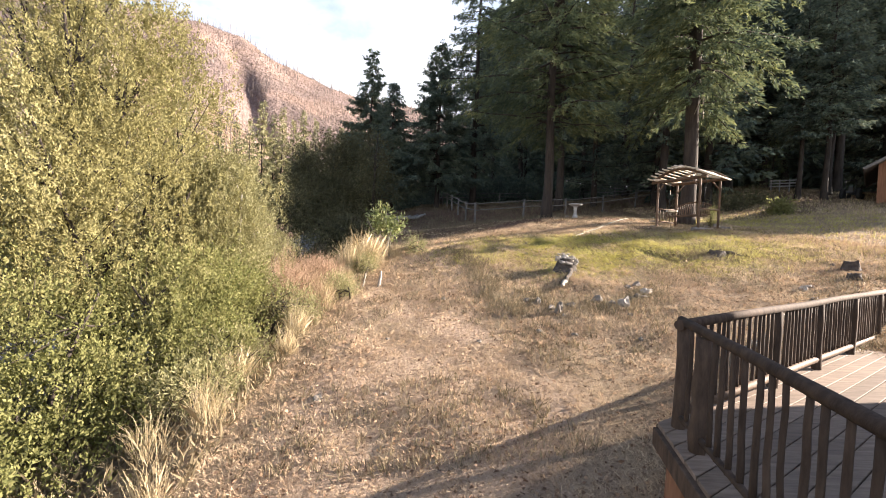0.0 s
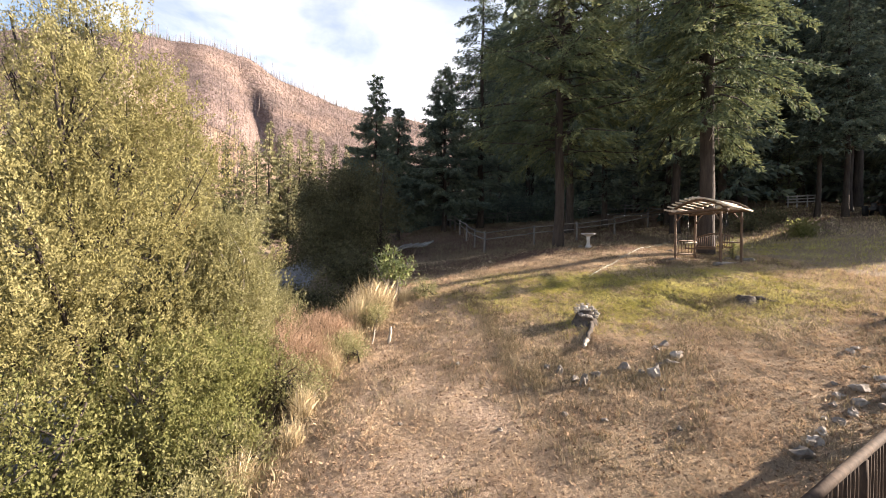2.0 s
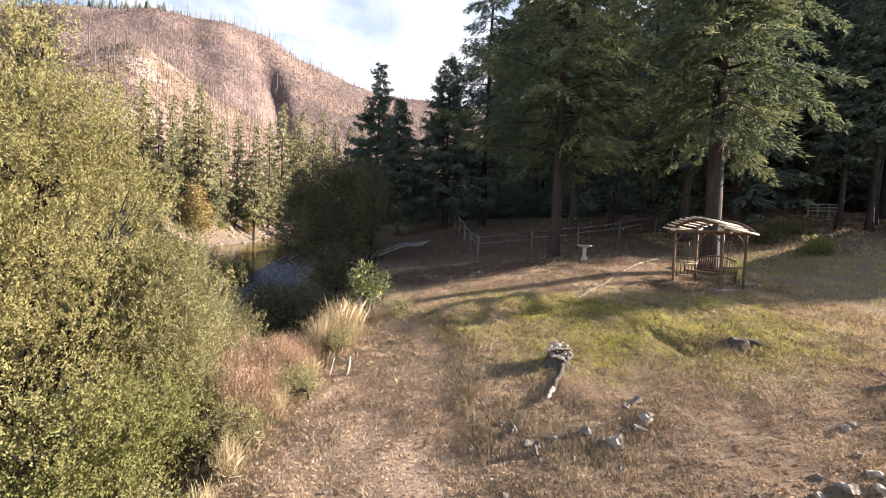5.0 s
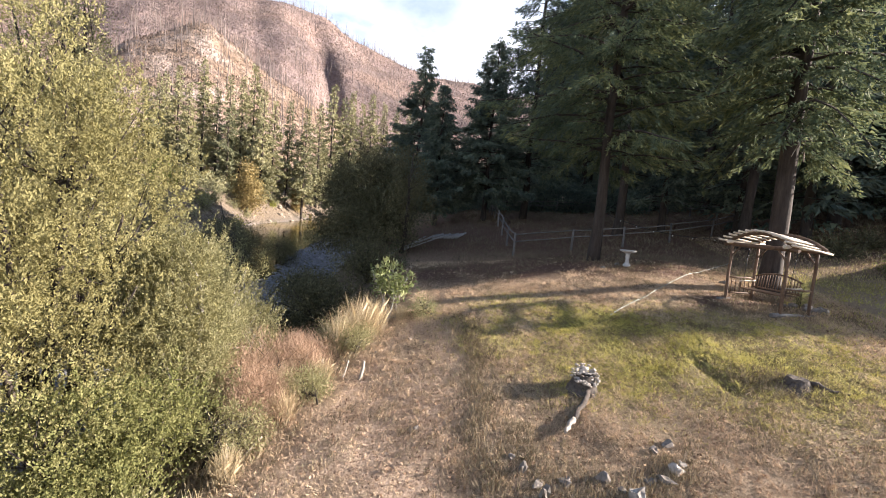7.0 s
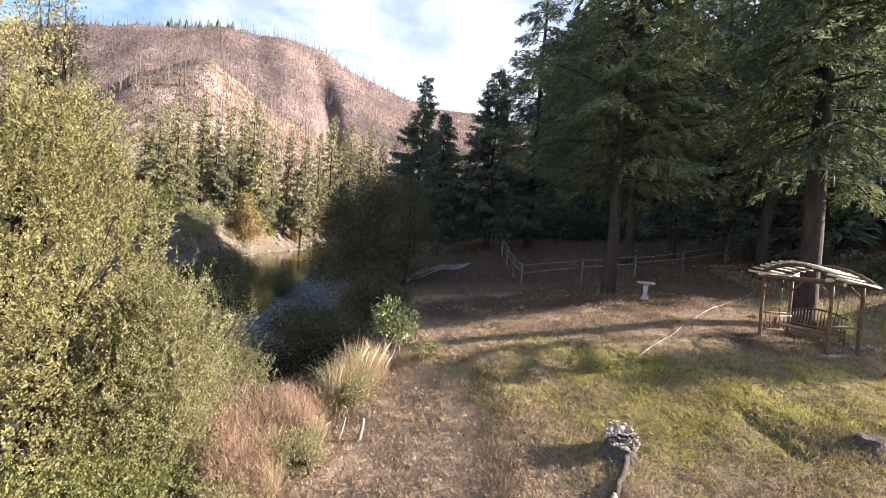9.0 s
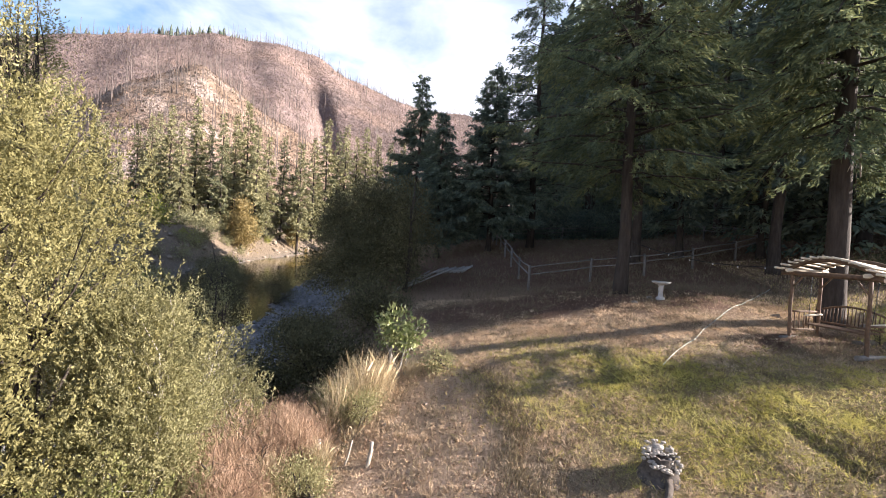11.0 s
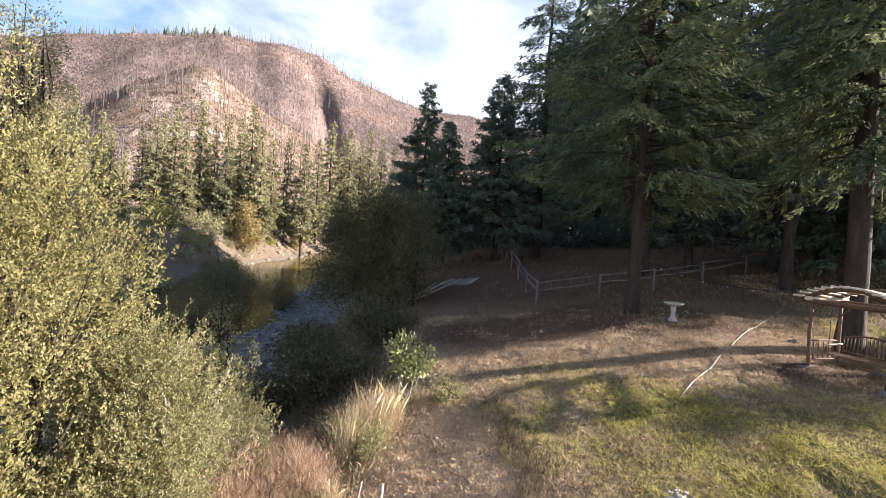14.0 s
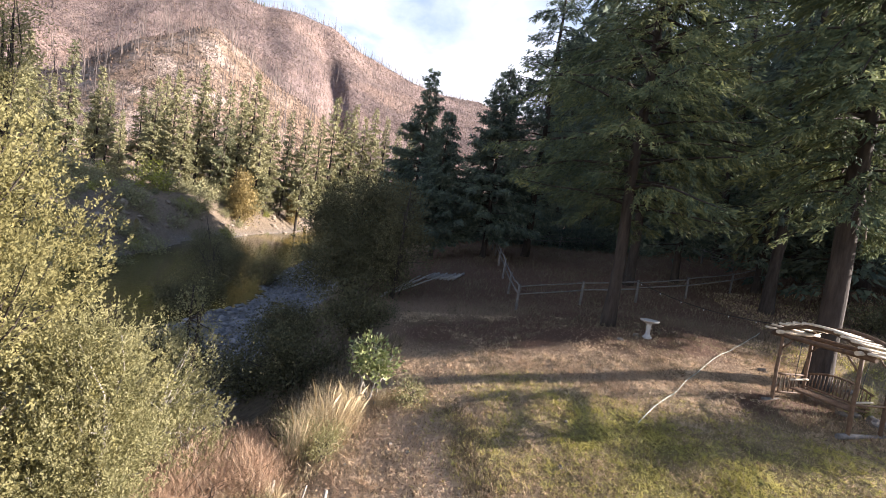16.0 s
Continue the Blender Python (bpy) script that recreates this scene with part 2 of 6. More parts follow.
def add_tube(bm, pts, radii, sides=8, wobble=0.0, cap=True):
    """A rounded pole through points, with a radius at each."""
    rings = []
    s0 = None
    for i, p in enumerate(pts):
        a = Vector(pts[max(i - 1, 0)])
        b = Vector(pts[min(i + 1, len(pts) - 1)])
        d, s, u = frame_of(b - a)
        if s0 is not None:
            s = (s0 - d * s0.dot(d)).normalized()
            u = s.cross(d)
        s0 = s
        r = radii[i] if hasattr(radii, "__len__") else radii
        ring = []
        for k in range(sides):
            w = 2 * math.pi * k / sides
            rr = r * (1 + wobble * random.uniform(-1, 1))
            ring.append(bm.verts.new(Vector(p) + s * (rr * math.cos(w)) + u * (rr * math.sin(w))))
        rings.append(ring)
    for r0, r1 in zip(rings, rings[1:]):
        for k in range(sides):
            f = bm.faces.new((r0[k], r0[(k + 1) % sides], r1[(k + 1) % sides], r1[k]))
            f.smooth = True
    if cap:
        bm.faces.new(list(reversed(rings[0])))
        bm.faces.new(rings[-1])


def pole(a, b, r0, r1=None, sides=8, n=4, bend=0.0, wobble=0.06):
    """A slightly crooked pole from a to b."""
    r1 = r0 if r1 is None else r1
    a, b = Vector(a), Vector(b)
    d, s, u = frame_of(b - a)
    bm = bmesh.new()
    pts, rad = [], []
    for i in range(n + 1):
        t = i / n
        off = 0 if i in (0, n) else bend
        pts.append(a.lerp(b, t) + s * off * random.uniform(-1, 1) + u * off * random.uniform(-1, 1))
        rad.append(r0 + (r1 - r0) * t)
    add_tube(bm, pts, rad, sides, wobble)
    return bm


def add_box(bm, size, m, bevel=0.0):
    v = bmesh.ops.create_cube(bm, size=1.0, matrix=m @ Matrix.Diagonal((*size, 1)))["verts"]
    if bevel:
        e = list({ed for x in v for ed in x.link_edges})
        bmesh.ops.bevel(bm, geom=e, offset=bevel, segments=1, affect="EDGES")


def box(size, at=(0, 0, 0), rz=0.0, bevel=0.006):
    bm = bmesh.new()
    add_box(bm, size, pose(*at, 0, 0, rz), bevel)
    return bm


def rock_mesh(size, seed, sub=2, rough=0.3, flat=0.0):
    bm = bmesh.new()
    bmesh.ops.create_icosphere(bm, subdivisions=sub, radius=1.0)
    off = Vector((seed * 3.7, seed * 1.3, seed * 2.1))
    for v in bm.verts:
        k = 1 + rough * noise.noise(v.co * 1.3 + off) + rough * 0.4 * noise.noise(v.co * 3.1 + off)
        v.co = Vector((v.co.x * size[0] * k, v.co.y * size[1] * k, v.co.z * size[2] * k))
        if flat and v.co.z > size[2] * flat:
            v.co.z = size[2] * flat + (v.co.z - size[2] * flat) * 0.2
    return bm


def unit(a):
    return a / np.maximum(np.linalg.norm(a, axis=-1, keepdims=True), 1e-9)


def blades(p, d, length, width, curl=0.15):
    """Leaves as bent diamonds: base p, way d, each of its own length and width."""
    n = len(p)
    d = unit(d)
    side = unit(np.cross(d, unit(rng.normal(size=(n, 3)))))
    up = np.cross(side, d)
    length = np.broadcast_to(np.asarray(length, dtype=float), (n,))[:, None]
    width = np.broadcast_to(np.asarray(width, dtype=float), (n,))[:, None]
    mid = p + d * length * 0.45 + up * length * curl
    v = np.stack([p, mid + side * width * 0.5, p + d * length, mid - side * width * 0.5], 1).reshape(-1, 3)
    f = np.arange(4 * n).reshape(n, 4)
    return v, f


def darts(p, d, length, width):
    """Sprays and blades as slim triangles, each its own piece."""
    n = len(p)
    d = unit(d)
    side = unit(np.cross(d, unit(rng.normal(size=(n, 3)))))
    length = np.broadcast_to(np.asarray(length, dtype=float), (n,))[:, None]
    width = np.broadcast_to(np.asarray(width, dtype=float), (n,))[:, None]
    v = np.stack([p - side * width * 0.5, p + side * width * 0.5, p + d * length], 1).reshape(-1, 3)
    return v, np.arange(3 * n).reshape(n, 3)


def spikes(p, d, length, width, droop=0.3):
    """Grass blades: long triangles in two joints that bend over."""
    n = len(p)
    d = unit(d)
    side = unit(np.cross(d, rng.normal(size=(n, 3))))
    length = np.broadcast_to(np.asarray(length, dtype=float), (n,))[:, None]
    width = np.broadcast_to(np.asarray(width, dtype=float), (n,))[:, None]
    out = d * [1, 1, 0]
    mid = p + d * length * 0.55
    tip = p + d * length + out * length * droop - np.array([0, 0, 1.0]) * length * droop * 0.5
    v = np.stack([p - side * width * 0.5, p + side * width * 0.5, mid + side * width * 0.35, tip, mid - side * width * 0.35], 1).reshape(-1, 3)
    f = np.arange(5 * n).reshape(n, 5)
    return v, f


# ---- the lie of the land ----
def smooth01(t):
    t = np.clip(t, 0, 1)
    return t * t * (3 - 2 * t)


def wave(x, y, s, seed=0.0):
    """Cheap smooth unevenness in -1..1."""
    a, b = x / s + seed, y / s - seed * 1.7
    return (np.sin(a + 1.3 * np.sin(b * 0.7 + seed)) + np.sin(b * 1.1 + 1.7 * np.sin(a * 0.8 + 2)) + np.sin((a + b) * 0.6 + seed * 3)) / 3


def lawn_height(x, y):
    x = np.clip(x, -4, 32)
    y0, y = y, np.clip(y, -5, 34)
    z = -0.698 + 0.12 * x + 0.0715 * y - 0.00238 * x * y - 0.00037 * y * y
    z = z + 0.641 * np.exp(-((x - 6.5) ** 2 + (y - 22.5) ** 2) / 28.9) + 0.366 * np.exp(-((x - 5) ** 2 + (y - 16.5) ** 2) / 24.5)
    z = z + 0.3 * smooth01((x - 15) / 10) * smooth01((y - 16) / 10)
    z = z + 0.85 * smooth01((y0 - 27) / 16) * smooth01((x + 6) / 5)
    z = z + 0.14 * np.exp(-((x - 10.8) ** 2 + (y - 16.6) ** 2) / 4.0)
    z = z - 0.26 * np.exp(-(((x - 5.0) / 3.2) ** 2 + ((y - 19.2) / 2.6) ** 2)) + 0.17 * np.exp(-(((x - 0.6) / 2.2) ** 2 + ((y - 15.8) / 2.8) ** 2))
    return z + 1.0 * np.exp(-((x - 28) ** 2 + (y - 34) ** 2) / 60)


def trench(x, y):
    """A short narrow ditch dug in the green patch."""
    s = np.clip((13.75 - y) / 1.35, 0, 1)
    off = np.abs(x - (6.84 + 0.26 * s)) + np.clip(y - 13.75, 0, 9) + np.clip(12.4 - y, 0, 9)
    return 0.09 * np.exp(-(off / 0.17) ** 4)


def edge_x(y):
    """Where the lawn ends and the bank begins."""
    return np.interp(y, [-20, 4, 11, 14, 17, 19, 26, 32, 40, 60, 120, 300], [-2.9, -2.6, -2.6, -2.1, -1.8, -1.4, -3.6, -5.2, -7.5, -12, -25, -60])


def shore_x(y):
    """The far side of the river."""
    return np.interp(y, [-60, 20, 42, 53, 70, 128, 200, 400], [-34, -38, -41, -45, -49, -50, -60, -90])


WATER = -2.6


def rise(x, y):
    """The whole valley floor climbs away from the house."""
    return 0.084 * np.clip(y, -20, 75) + 0.0244 * np.clip(x, -80, 40)


def water_level(y):
    """A still pool, and riffles climbing upstream of it."""
    return WATER + 0.05 * np.clip(np.asarray(y, dtype=float) - 48, 0, 90)


def land(x, y):
    x, y = np.asarray(x, dtype=float), np.asarray(y, dtype=float)
    z = lawn_height(x, y) - trench(x, y) + rise(x, y) + 0.03 * wave(x, y, 0.3, 1) + 0.03 * wave(x, y, 1.7, 2)
    d = edge_x(y) + 0.35 * wave(x, y, 1.1, 4) - x
    bed = water_level(y) + 0.25 + 0.3 * wave(x, y, 5.0, 3) - 1.1 * smooth01((d - 14.0 - 1.5 * wave(x, y, 5, 6)) / 4)
    z = z + (bed - z) * smooth01((d - 0.1) / 8.5)
    e = shore_x(y) + 1.5 * wave(x, y, 4, 5) - x
    far = 0.3 + rise(x, y) + 0.5 * wave(x, y, 6, 7) + 0.16 * np.clip(e - 6, 0, 40) + 0.02 * np.clip(e - 46, 0, 400)
    z = z + (far - z) * smooth01((e + 1) / 13)
    return z


def zl(x, y):
    return float(land(x, y))


# ---- ground, river, hill ----
def attr(me, name, values):
    a = me.attributes.new(name, "FLOAT", "POINT")
    a.data.foreach_set("value", np.asarray(values, dtype=np.float32))


def grid_mesh(name, xs, ys, height, material):
    gx, gy = np.meshgrid(xs, ys)
    gz = height(gx, gy)
    v = np.stack([gx, gy, gz], -1).reshape(-1, 3)
    nx, ny = len(xs), len(ys)
    i = (np.arange(ny - 1)[:, None] * nx + np.arange(nx - 1)[None, :]).ravel()
    f = np.stack([i, i + 1, i + nx + 1, i + nx], 1)
    return np_mesh(name, v, f, material, True), v


def green_share(x, y):
    """How green the lawn is: a watered patch in the middle of the dry grass."""
    a = np.exp(-(((x - 7.2) / 5.4) ** 2 + ((y - 14.2) / 3.1) ** 2) ** 2)
    b = 0.55 * np.exp(-(((x - 2.0) / 2.6) ** 2 + ((y - 16.4) / 2.4) ** 2) ** 2)
    c = 0.6 * np.exp(-(((x - 16.0) / 3.0) ** 2 + ((y - 23.0) / 2.4) ** 2))
    return np.clip((a + b + c) * (0.75 + 0.45 * wave(x, y, 0.8, 9) + 0.3 * wave(x, y, 0.3, 3)), 0, 1)


def track_share(x, y):
    """The worn, paler track between lawn and bank."""
    line = np.interp(y, [-5, 4, 9, 12, 14, 16.5, 20], [3.2, 2.6, 1.6, 1.3, 1.1, 0.4, -0.8])
    return smooth01((line + 0.35 * wave(x, y, 0.8, 11) - x) / 0.7) * smooth01((x - edge_x(y) - 0.1) / 0.6) * smooth01((19.5 - y) / 3) * np.clip(0.75 + 0.4 * wave(x, y, 0.5, 13), 0, 1)


def litter_shade_share(x, y):
    """Needles, leaves and earth under firs and arbour, widened to darken shaded ground."""
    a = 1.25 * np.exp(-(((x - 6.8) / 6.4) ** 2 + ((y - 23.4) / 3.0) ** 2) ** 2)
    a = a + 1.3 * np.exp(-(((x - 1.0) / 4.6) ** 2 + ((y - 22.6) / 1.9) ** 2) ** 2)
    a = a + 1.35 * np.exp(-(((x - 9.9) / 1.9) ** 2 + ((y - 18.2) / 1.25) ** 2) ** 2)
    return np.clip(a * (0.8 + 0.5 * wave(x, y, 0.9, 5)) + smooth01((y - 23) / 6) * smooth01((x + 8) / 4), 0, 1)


def ground_material():
    m, n, l, b = nodes_of("meadow_earth_and_gravel")

    def at(name):
        a = n.new("ShaderNodeAttribute")
        a.attribute_name = name
        return a.outputs["Fac"]

    fine = noise_fac(n, l, 26, 8, 0.75, None, 0.25, 0.75)
    mid = noise_fac(n, l, 3.2, 6, 0.7, None, 0.3, 0.7)
    large = noise_fac(n, l, 0.5, 3, 0.5, None, 0.35, 0.65)
    straw = noise_fac(n, l, 110, 4, 0.8, (1, 0.45, 1), 0.3, 0.7)
    dry = mixc(n, l, fine, (0.15, 0.1, 0.068), (0.52, 0.4, 0.275))
    dry = mixc(n, l, mid, dry, mixc(n, l, fine, (0.22, 0.15, 0.1), (0.5, 0.38, 0.26)))
    pale = n.new("ShaderNodeMath")
    pale.operation = "MULTIPLY"
    pale.inputs[1].default_value = 0.45
    l.new(large, pale.inputs[0])
    dry = mixc(n, l, pale.outputs[0], dry, (0.54, 0.42, 0.28))
    dry = mixc(n, l, straw, mixc(n, l, 0.55, dry, (0.13, 0.088, 0.06)), mixc(n, l, 0.4, dry, (0.72, 0.58, 0.42)))
    fleck = noise_fac(n, l, 14, 5, 0.7, None, 0.52, 0.66)
    dry = mixc(n, l, fleck, dry, (0.17, 0.115, 0.077))
    green = mixc(n, l, fine, (0.08, 0.07, 0.025), (0.33, 0.3, 0.11))
    green = mixc(n, l, fleck, green, (0.09, 0.068, 0.036))
    c = mixc(n, l, at("green"), dry, green)
    c = mixc(n, l, at("track"), c, mixc(n, l, fleck, mixc(n, l, fine, (0.36, 0.25, 0.18), (0.78, 0.61, 0.47)), (0.19, 0.12, 0.085)))
    # litter brown, which also carries part of the shade on the ground
    litter_shade = mixc(n, l, fine, (0.065, 0.04, 0.03), (0.24, 0.15, 0.105))
    c = mixc(n, l, at("litter_shade"), c, litter_shade)
    soil = mixc(n, l, mid, (0.09, 0.07, 0.05), (0.2, 0.16, 0.11))
    c = mixc(n, l, at("bank"), c, soil)
    vor = n.new("ShaderNodeTexVoronoi")
    vor.inputs["Scale"].default_value = 3.0
    geo = n.new("ShaderNodeNewGeometry")
    l.new(geo.outputs["Position"], vor.inputs["Vector"])
    cob = mixc(n, l, vor.outputs["Distance"], (0.25, 0.24, 0.23), (0.08, 0.08, 0.08))
    c = mixc(n, l, at("gravel"), c, cob)
    scree = mixc(n, l, mid, (0.1, 0.08, 0.058), (0.25, 0.195, 0.14))
    c = mixc(n, l, at("far"), c, scree)
    l.new(c, b.inputs["Base Color"])
    b.inputs["Roughness"].default_value = 0.95
    b.inputs["Specular IOR Level"].default_value = 0.15
    add = n.new("ShaderNodeMath")
    add.operation = "ADD"
    l.new(fine, add.inputs[0])
    l.new(mid, add.inputs[1])
    bump(n, l, b, add.outputs[0], 1.0, 0.08)
    return m


gxs = np.concatenate([np.arange(-900, -120, 60), np.arange(-120, -40, 3), np.arange(-40, -8, 0.8), np.arange(-8, 13, 0.12), np.arange(13, 40, 0.9), np.arange(40, 900, 50)])
gys = np.concatenate([np.arange(-400, -10, 40), np.arange(-10, 2, 1), np.arange(2, 26, 0.12), np.arange(26, 60, 0.7), np.arange(60, 200, 4), np.arange(200, 1500, 65)])
ground_me, gv = grid_mesh("ground", gxs, gys, land, ground_material())
X, Y = gv[:, 0], gv[:, 1]
d_edge = edge_x(Y) + 0.35 * wave(X, Y, 1.1, 4) - X
e_far = shore_x(Y) + 1.5 * wave(X, Y, 4, 5) - X
attr(ground_me, "green", green_share(X, Y))
attr(ground_me, "track", track_share(X, Y))
attr(ground_me, "litter_shade", litter_shade_share(X, Y))
attr(ground_me, "bank", smooth01((d_edge - 0.4) / 1.5))
attr(ground_me, "gravel", smooth01((d_edge - 6.5) / 2.5) * (1 - smooth01((e_far - 1) / 3)))
attr(ground_me, "far", smooth01((e_far - 1) / 3))
ground = tagged(new("ground", ground_me), "dry mown meadow sloping to a gravelly river bed", "ground", kind="structure")

mw, nw, lw, bw = nodes_of("brown_green_river_water")
bw.inputs["Base Color"].default_value = (0.075, 0.06, 0.02, 1)
bw.inputs["Roughness"].default_value = 0.08
bw.inputs["IOR"].default_value = 1.33
wh = noise_fac(nw, lw, 1.6, 3, 0.5, None, 0.2, 0.8)
bump(nw, lw, bw, wh, 0.25, 0.05)
deep = noise_fac(nw, lw, 0.07, 2, 0.5, None, 0.35, 0.65)
lw.new(mixc(nw, lw, deep, (0.05, 0.045, 0.018), (0.17, 0.12, 0.03)), bw.inputs["Base Color"])
wxs, wys = np.arange(-130, -9, 4.0), np.arange(-60, 240, 6.0)
water_me, _ = grid_mesh("river_water", wxs, wys, lambda x, y: x * 0 + water_level(y), mw)
tagged(new("water", water_me), "still shallow river reflecting olive and gold", "river", kind="structure")


def hill_height(th, r, share=False):
    """Burnt hillside over bearing (degrees) and distance: a far main ridge cut by gullies, and a rounded spur before it."""
    ridge = np.interp(th, [-100, -75, -62, -54, -49, -44, -37, -33, -30, -25.4, -21, -15, -10.5, -5, 6, 30, 60], [9, 12, 13.2, 14.3, 15.9, 17.2, 18.4, 18.4, 19.0, 17.9, 15.6, 13.6, 12.6, 11.8, 10, 8, 7])
    top = 640 * np.tan(np.radians(ridge))
    main = top * smooth01((r - 250) / 390) ** 0.9 * (1 - 0.5 * smooth01((r - 650) / 700))
    deep = smooth01((r - 320) / 70) * (1 - smooth01((r - 470) / 90))
    for at, slant, wide, depth in ((-24.4, -2.4, 1.5, 19), (-50.0, 2.5, 2.4, 7)):
        main = main - depth * deep * np.exp(-((th - at - slant * (r - 440) / 110) / wide) ** 2)
    sp = np.interp(th, [-100, -75, -62, -56, -52.6, -49.3, -44.4, -39.3, -37.5, -34.1, -30.5, -26.6, -23.9, -20.5, -17], [3, 4.5, 5.2, 5.6, 6.8, 9.5, 13.0, 15.3, 15.5, 13.6, 11.2, 8.9, 7.0, 4.0, 0])
    spur = 330 * np.tan(np.radians(sp)) * smooth01((r - 150) / 180) * (1 - 0.45 * smooth01((r - 335) / 120))
    x, y = r * np.sin(np.radians(th)), r * np.cos(np.radians(th))
    gully = 4 * wave(x, y, 30, 2) + 2.6 * wave(x, y, 12, 5) + 1.6 * wave(x, y, 5.5, 8)
    if share:
        return smooth01((spur - main + 6) / 12)
    h = np.maximum(main, spur) + gully * smooth01((r - 170) / 150) * 0.8
    return h - 12.0 + 13.0 * smooth01((r - 120) / 75) + 0.084 * y + 0.0244 * x


def hill_material():
    m, n, l, b = nodes_of("burnt_slope_of_earth_and_rock")

    def at(name):
        a = n.new("ShaderNodeAttribute")
        a.attribute_name = name
        return a.outputs["Fac"]

    def times(a, k):
        q = n.new("ShaderNodeMath")
        q.operation = "MULTIPLY"
        l.new(a, q.inputs[0])
        if isinstance(k, float):
            q.inputs[1].default_value = k
        else:
            l.new(k, q.inputs[1])
        return q.outputs[0]

    big = noise_fac(n, l, 0.012, 5, 0.6, None, 0.35, 0.65)
    mid = noise_fac(n, l, 0.09, 6, 0.7, None, 0.35, 0.65)
    fine = noise_fac(n, l, 0.7, 6, 0.75, None, 0.3, 0.7)
    streak = noise_fac(n, l, 0.22, 5, 0.7, (1, 1, 0.25), 0.35, 0.65)
    # ochre earth of the spur, with pale rock showing low down
    c = mixc(n, l, fine, (0.19, 0.13, 0.098), (0.4, 0.29, 0.22))
    c = mixc(n, l, big, c, mixc(n, l, fine, (0.24, 0.165, 0.115), (0.46, 0.34, 0.245)))
    c = mixc(n, l, times(streak, 0.4), c, (0.19, 0.135, 0.11))
    rock = noise_fac(n, l, 0.05, 6, 0.75, None, 0.47, 0.58)
    c = mixc(n, l, times(rock, at("scree")), c, mixc(n, l, mid, (0.36, 0.28, 0.235), (0.6, 0.49, 0.42)))
    scrub = noise_fac(n, l, 0.2, 7, 0.8, None, 0.47, 0.58)
    c = mixc(n, l, times(scrub, 0.8), c, (0.1, 0.075, 0.05))
    # grey-purple burnt ground of the main ridge
    main = mixc(n, l, fine, (0.18, 0.135, 0.125), (0.42, 0.32, 0.295))
    main = mixc(n, l, big, main, mixc(n, l, fine, (0.2, 0.14, 0.115), (0.42, 0.3, 0.235)))
    burnt = noise_fac(n, l, 0.009, 4, 0.6, (1, 1, 2.0), 0.42, 0.58)
    main = mixc(n, l, times(burnt, 0.8), main, mixc(n, l, fine, (0.085, 0.068, 0.068), (0.22, 0.17, 0.165)))
    main = mixc(n, l, times(scrub, 0.6), main, (0.12, 0.085, 0.068))
    main = mixc(n, l, times(rock, 0.22), main, (0.34, 0.27, 0.24))
    l.new(mixc(n, l, at("spur"), main, c), b.inputs["Base Color"])
    b.inputs["Roughness"].default_value = 1.0
    b.inputs["Specular IOR Level"].default_value = 0.05
    bump(n, l, b, mid, 1.0, 3.5)
    return m


ths = np.arange(-105, 62, 0.36)
rs = np.concatenate([np.arange(110, 380, 6), np.arange(380, 700, 8), np.arange(700, 1500, 60)])
gt, gr = np.meshgrid(ths, rs)
hv = np.stack([gr * np.sin(np.radians(gt)), gr * np.cos(np.radians(gt)), hill_height(gt, gr)], -1).reshape(-1, 3)
ii = (np.arange(len(rs) - 1)[:, None] * len(ths) + np.arange(len(ths) - 1)[None, :]).ravel()
hill_me = np_mesh("hillside", hv, np.stack([ii, ii + 1, ii + len(ths) + 1, ii + len(ths)], 1), hill_material(), True)
attr(hill_me, "spur", hill_height(gt, gr, True).ravel())
attr(hill_me, "scree", (smooth01((gr - 150) / 60) * (1 - smooth01((gr - 285) / 60)) * (0.35 + 0.65 * smooth01((-33 - gt) / 6))).ravel())
tagged(new("backdrop_hill", hill_me), "burnt red-brown mountain slope with pale rock", "mountain", kind="structure")

# dead standing trunks all over the burnt slope
n_s = 7000
th_s, r_s = rng.uniform(-62, 8, n_s), 190 + 470 * rng.random(n_s) ** 0.8
hs = rng.uniform(4, 11, n_s) * np.where(rng.random(n_s) < 0.1, 1.7, 1)
bx, by, bz = r_s * np.sin(np.radians(th_s)), r_s * np.cos(np.radians(th_s)), hill_height(th_s, r_s) - 0.5
a3 = np.radians(np.array([0, 120, 240]))
ring = np.stack([np.cos(a3), np.sin(a3), a3 * 0], -1)
base = np.stack([bx, by, bz], -1)
lean = np.stack([rng.normal(0, 0.04, n_s), rng.normal(0, 0.04, n_s), np.ones(n_s)], -1) * hs[:, None]
w0 = (hs * 0.02)[:, None, None]
sv = np.concatenate([base[:, None] + ring * w0, (base + lean)[:, None] + ring * w0 * 0.35], 1).reshape(-1, 3)
k6 = np.arange(n_s)[:, None] * 6
sf = np.concatenate([np.stack([k6[:, 0] + i, k6[:, 0] + (i + 1) % 3, k6[:, 0] + 3 + (i + 1) % 3, k6[:, 0] + 3 + i], 1) for i in range(3)])
SNAG = rough_material("charred_grey_trunk", (0.045, 0.036, 0.033), (0.2, 0.165, 0.15), 0.05, 0.9, 0.02, 0.02)
tagged(new("burnt_snags", np_mesh("burnt_snags", sv, sf, SNAG)), "charred dead trunks standing on the slope", "dead trees", kind="stuff")
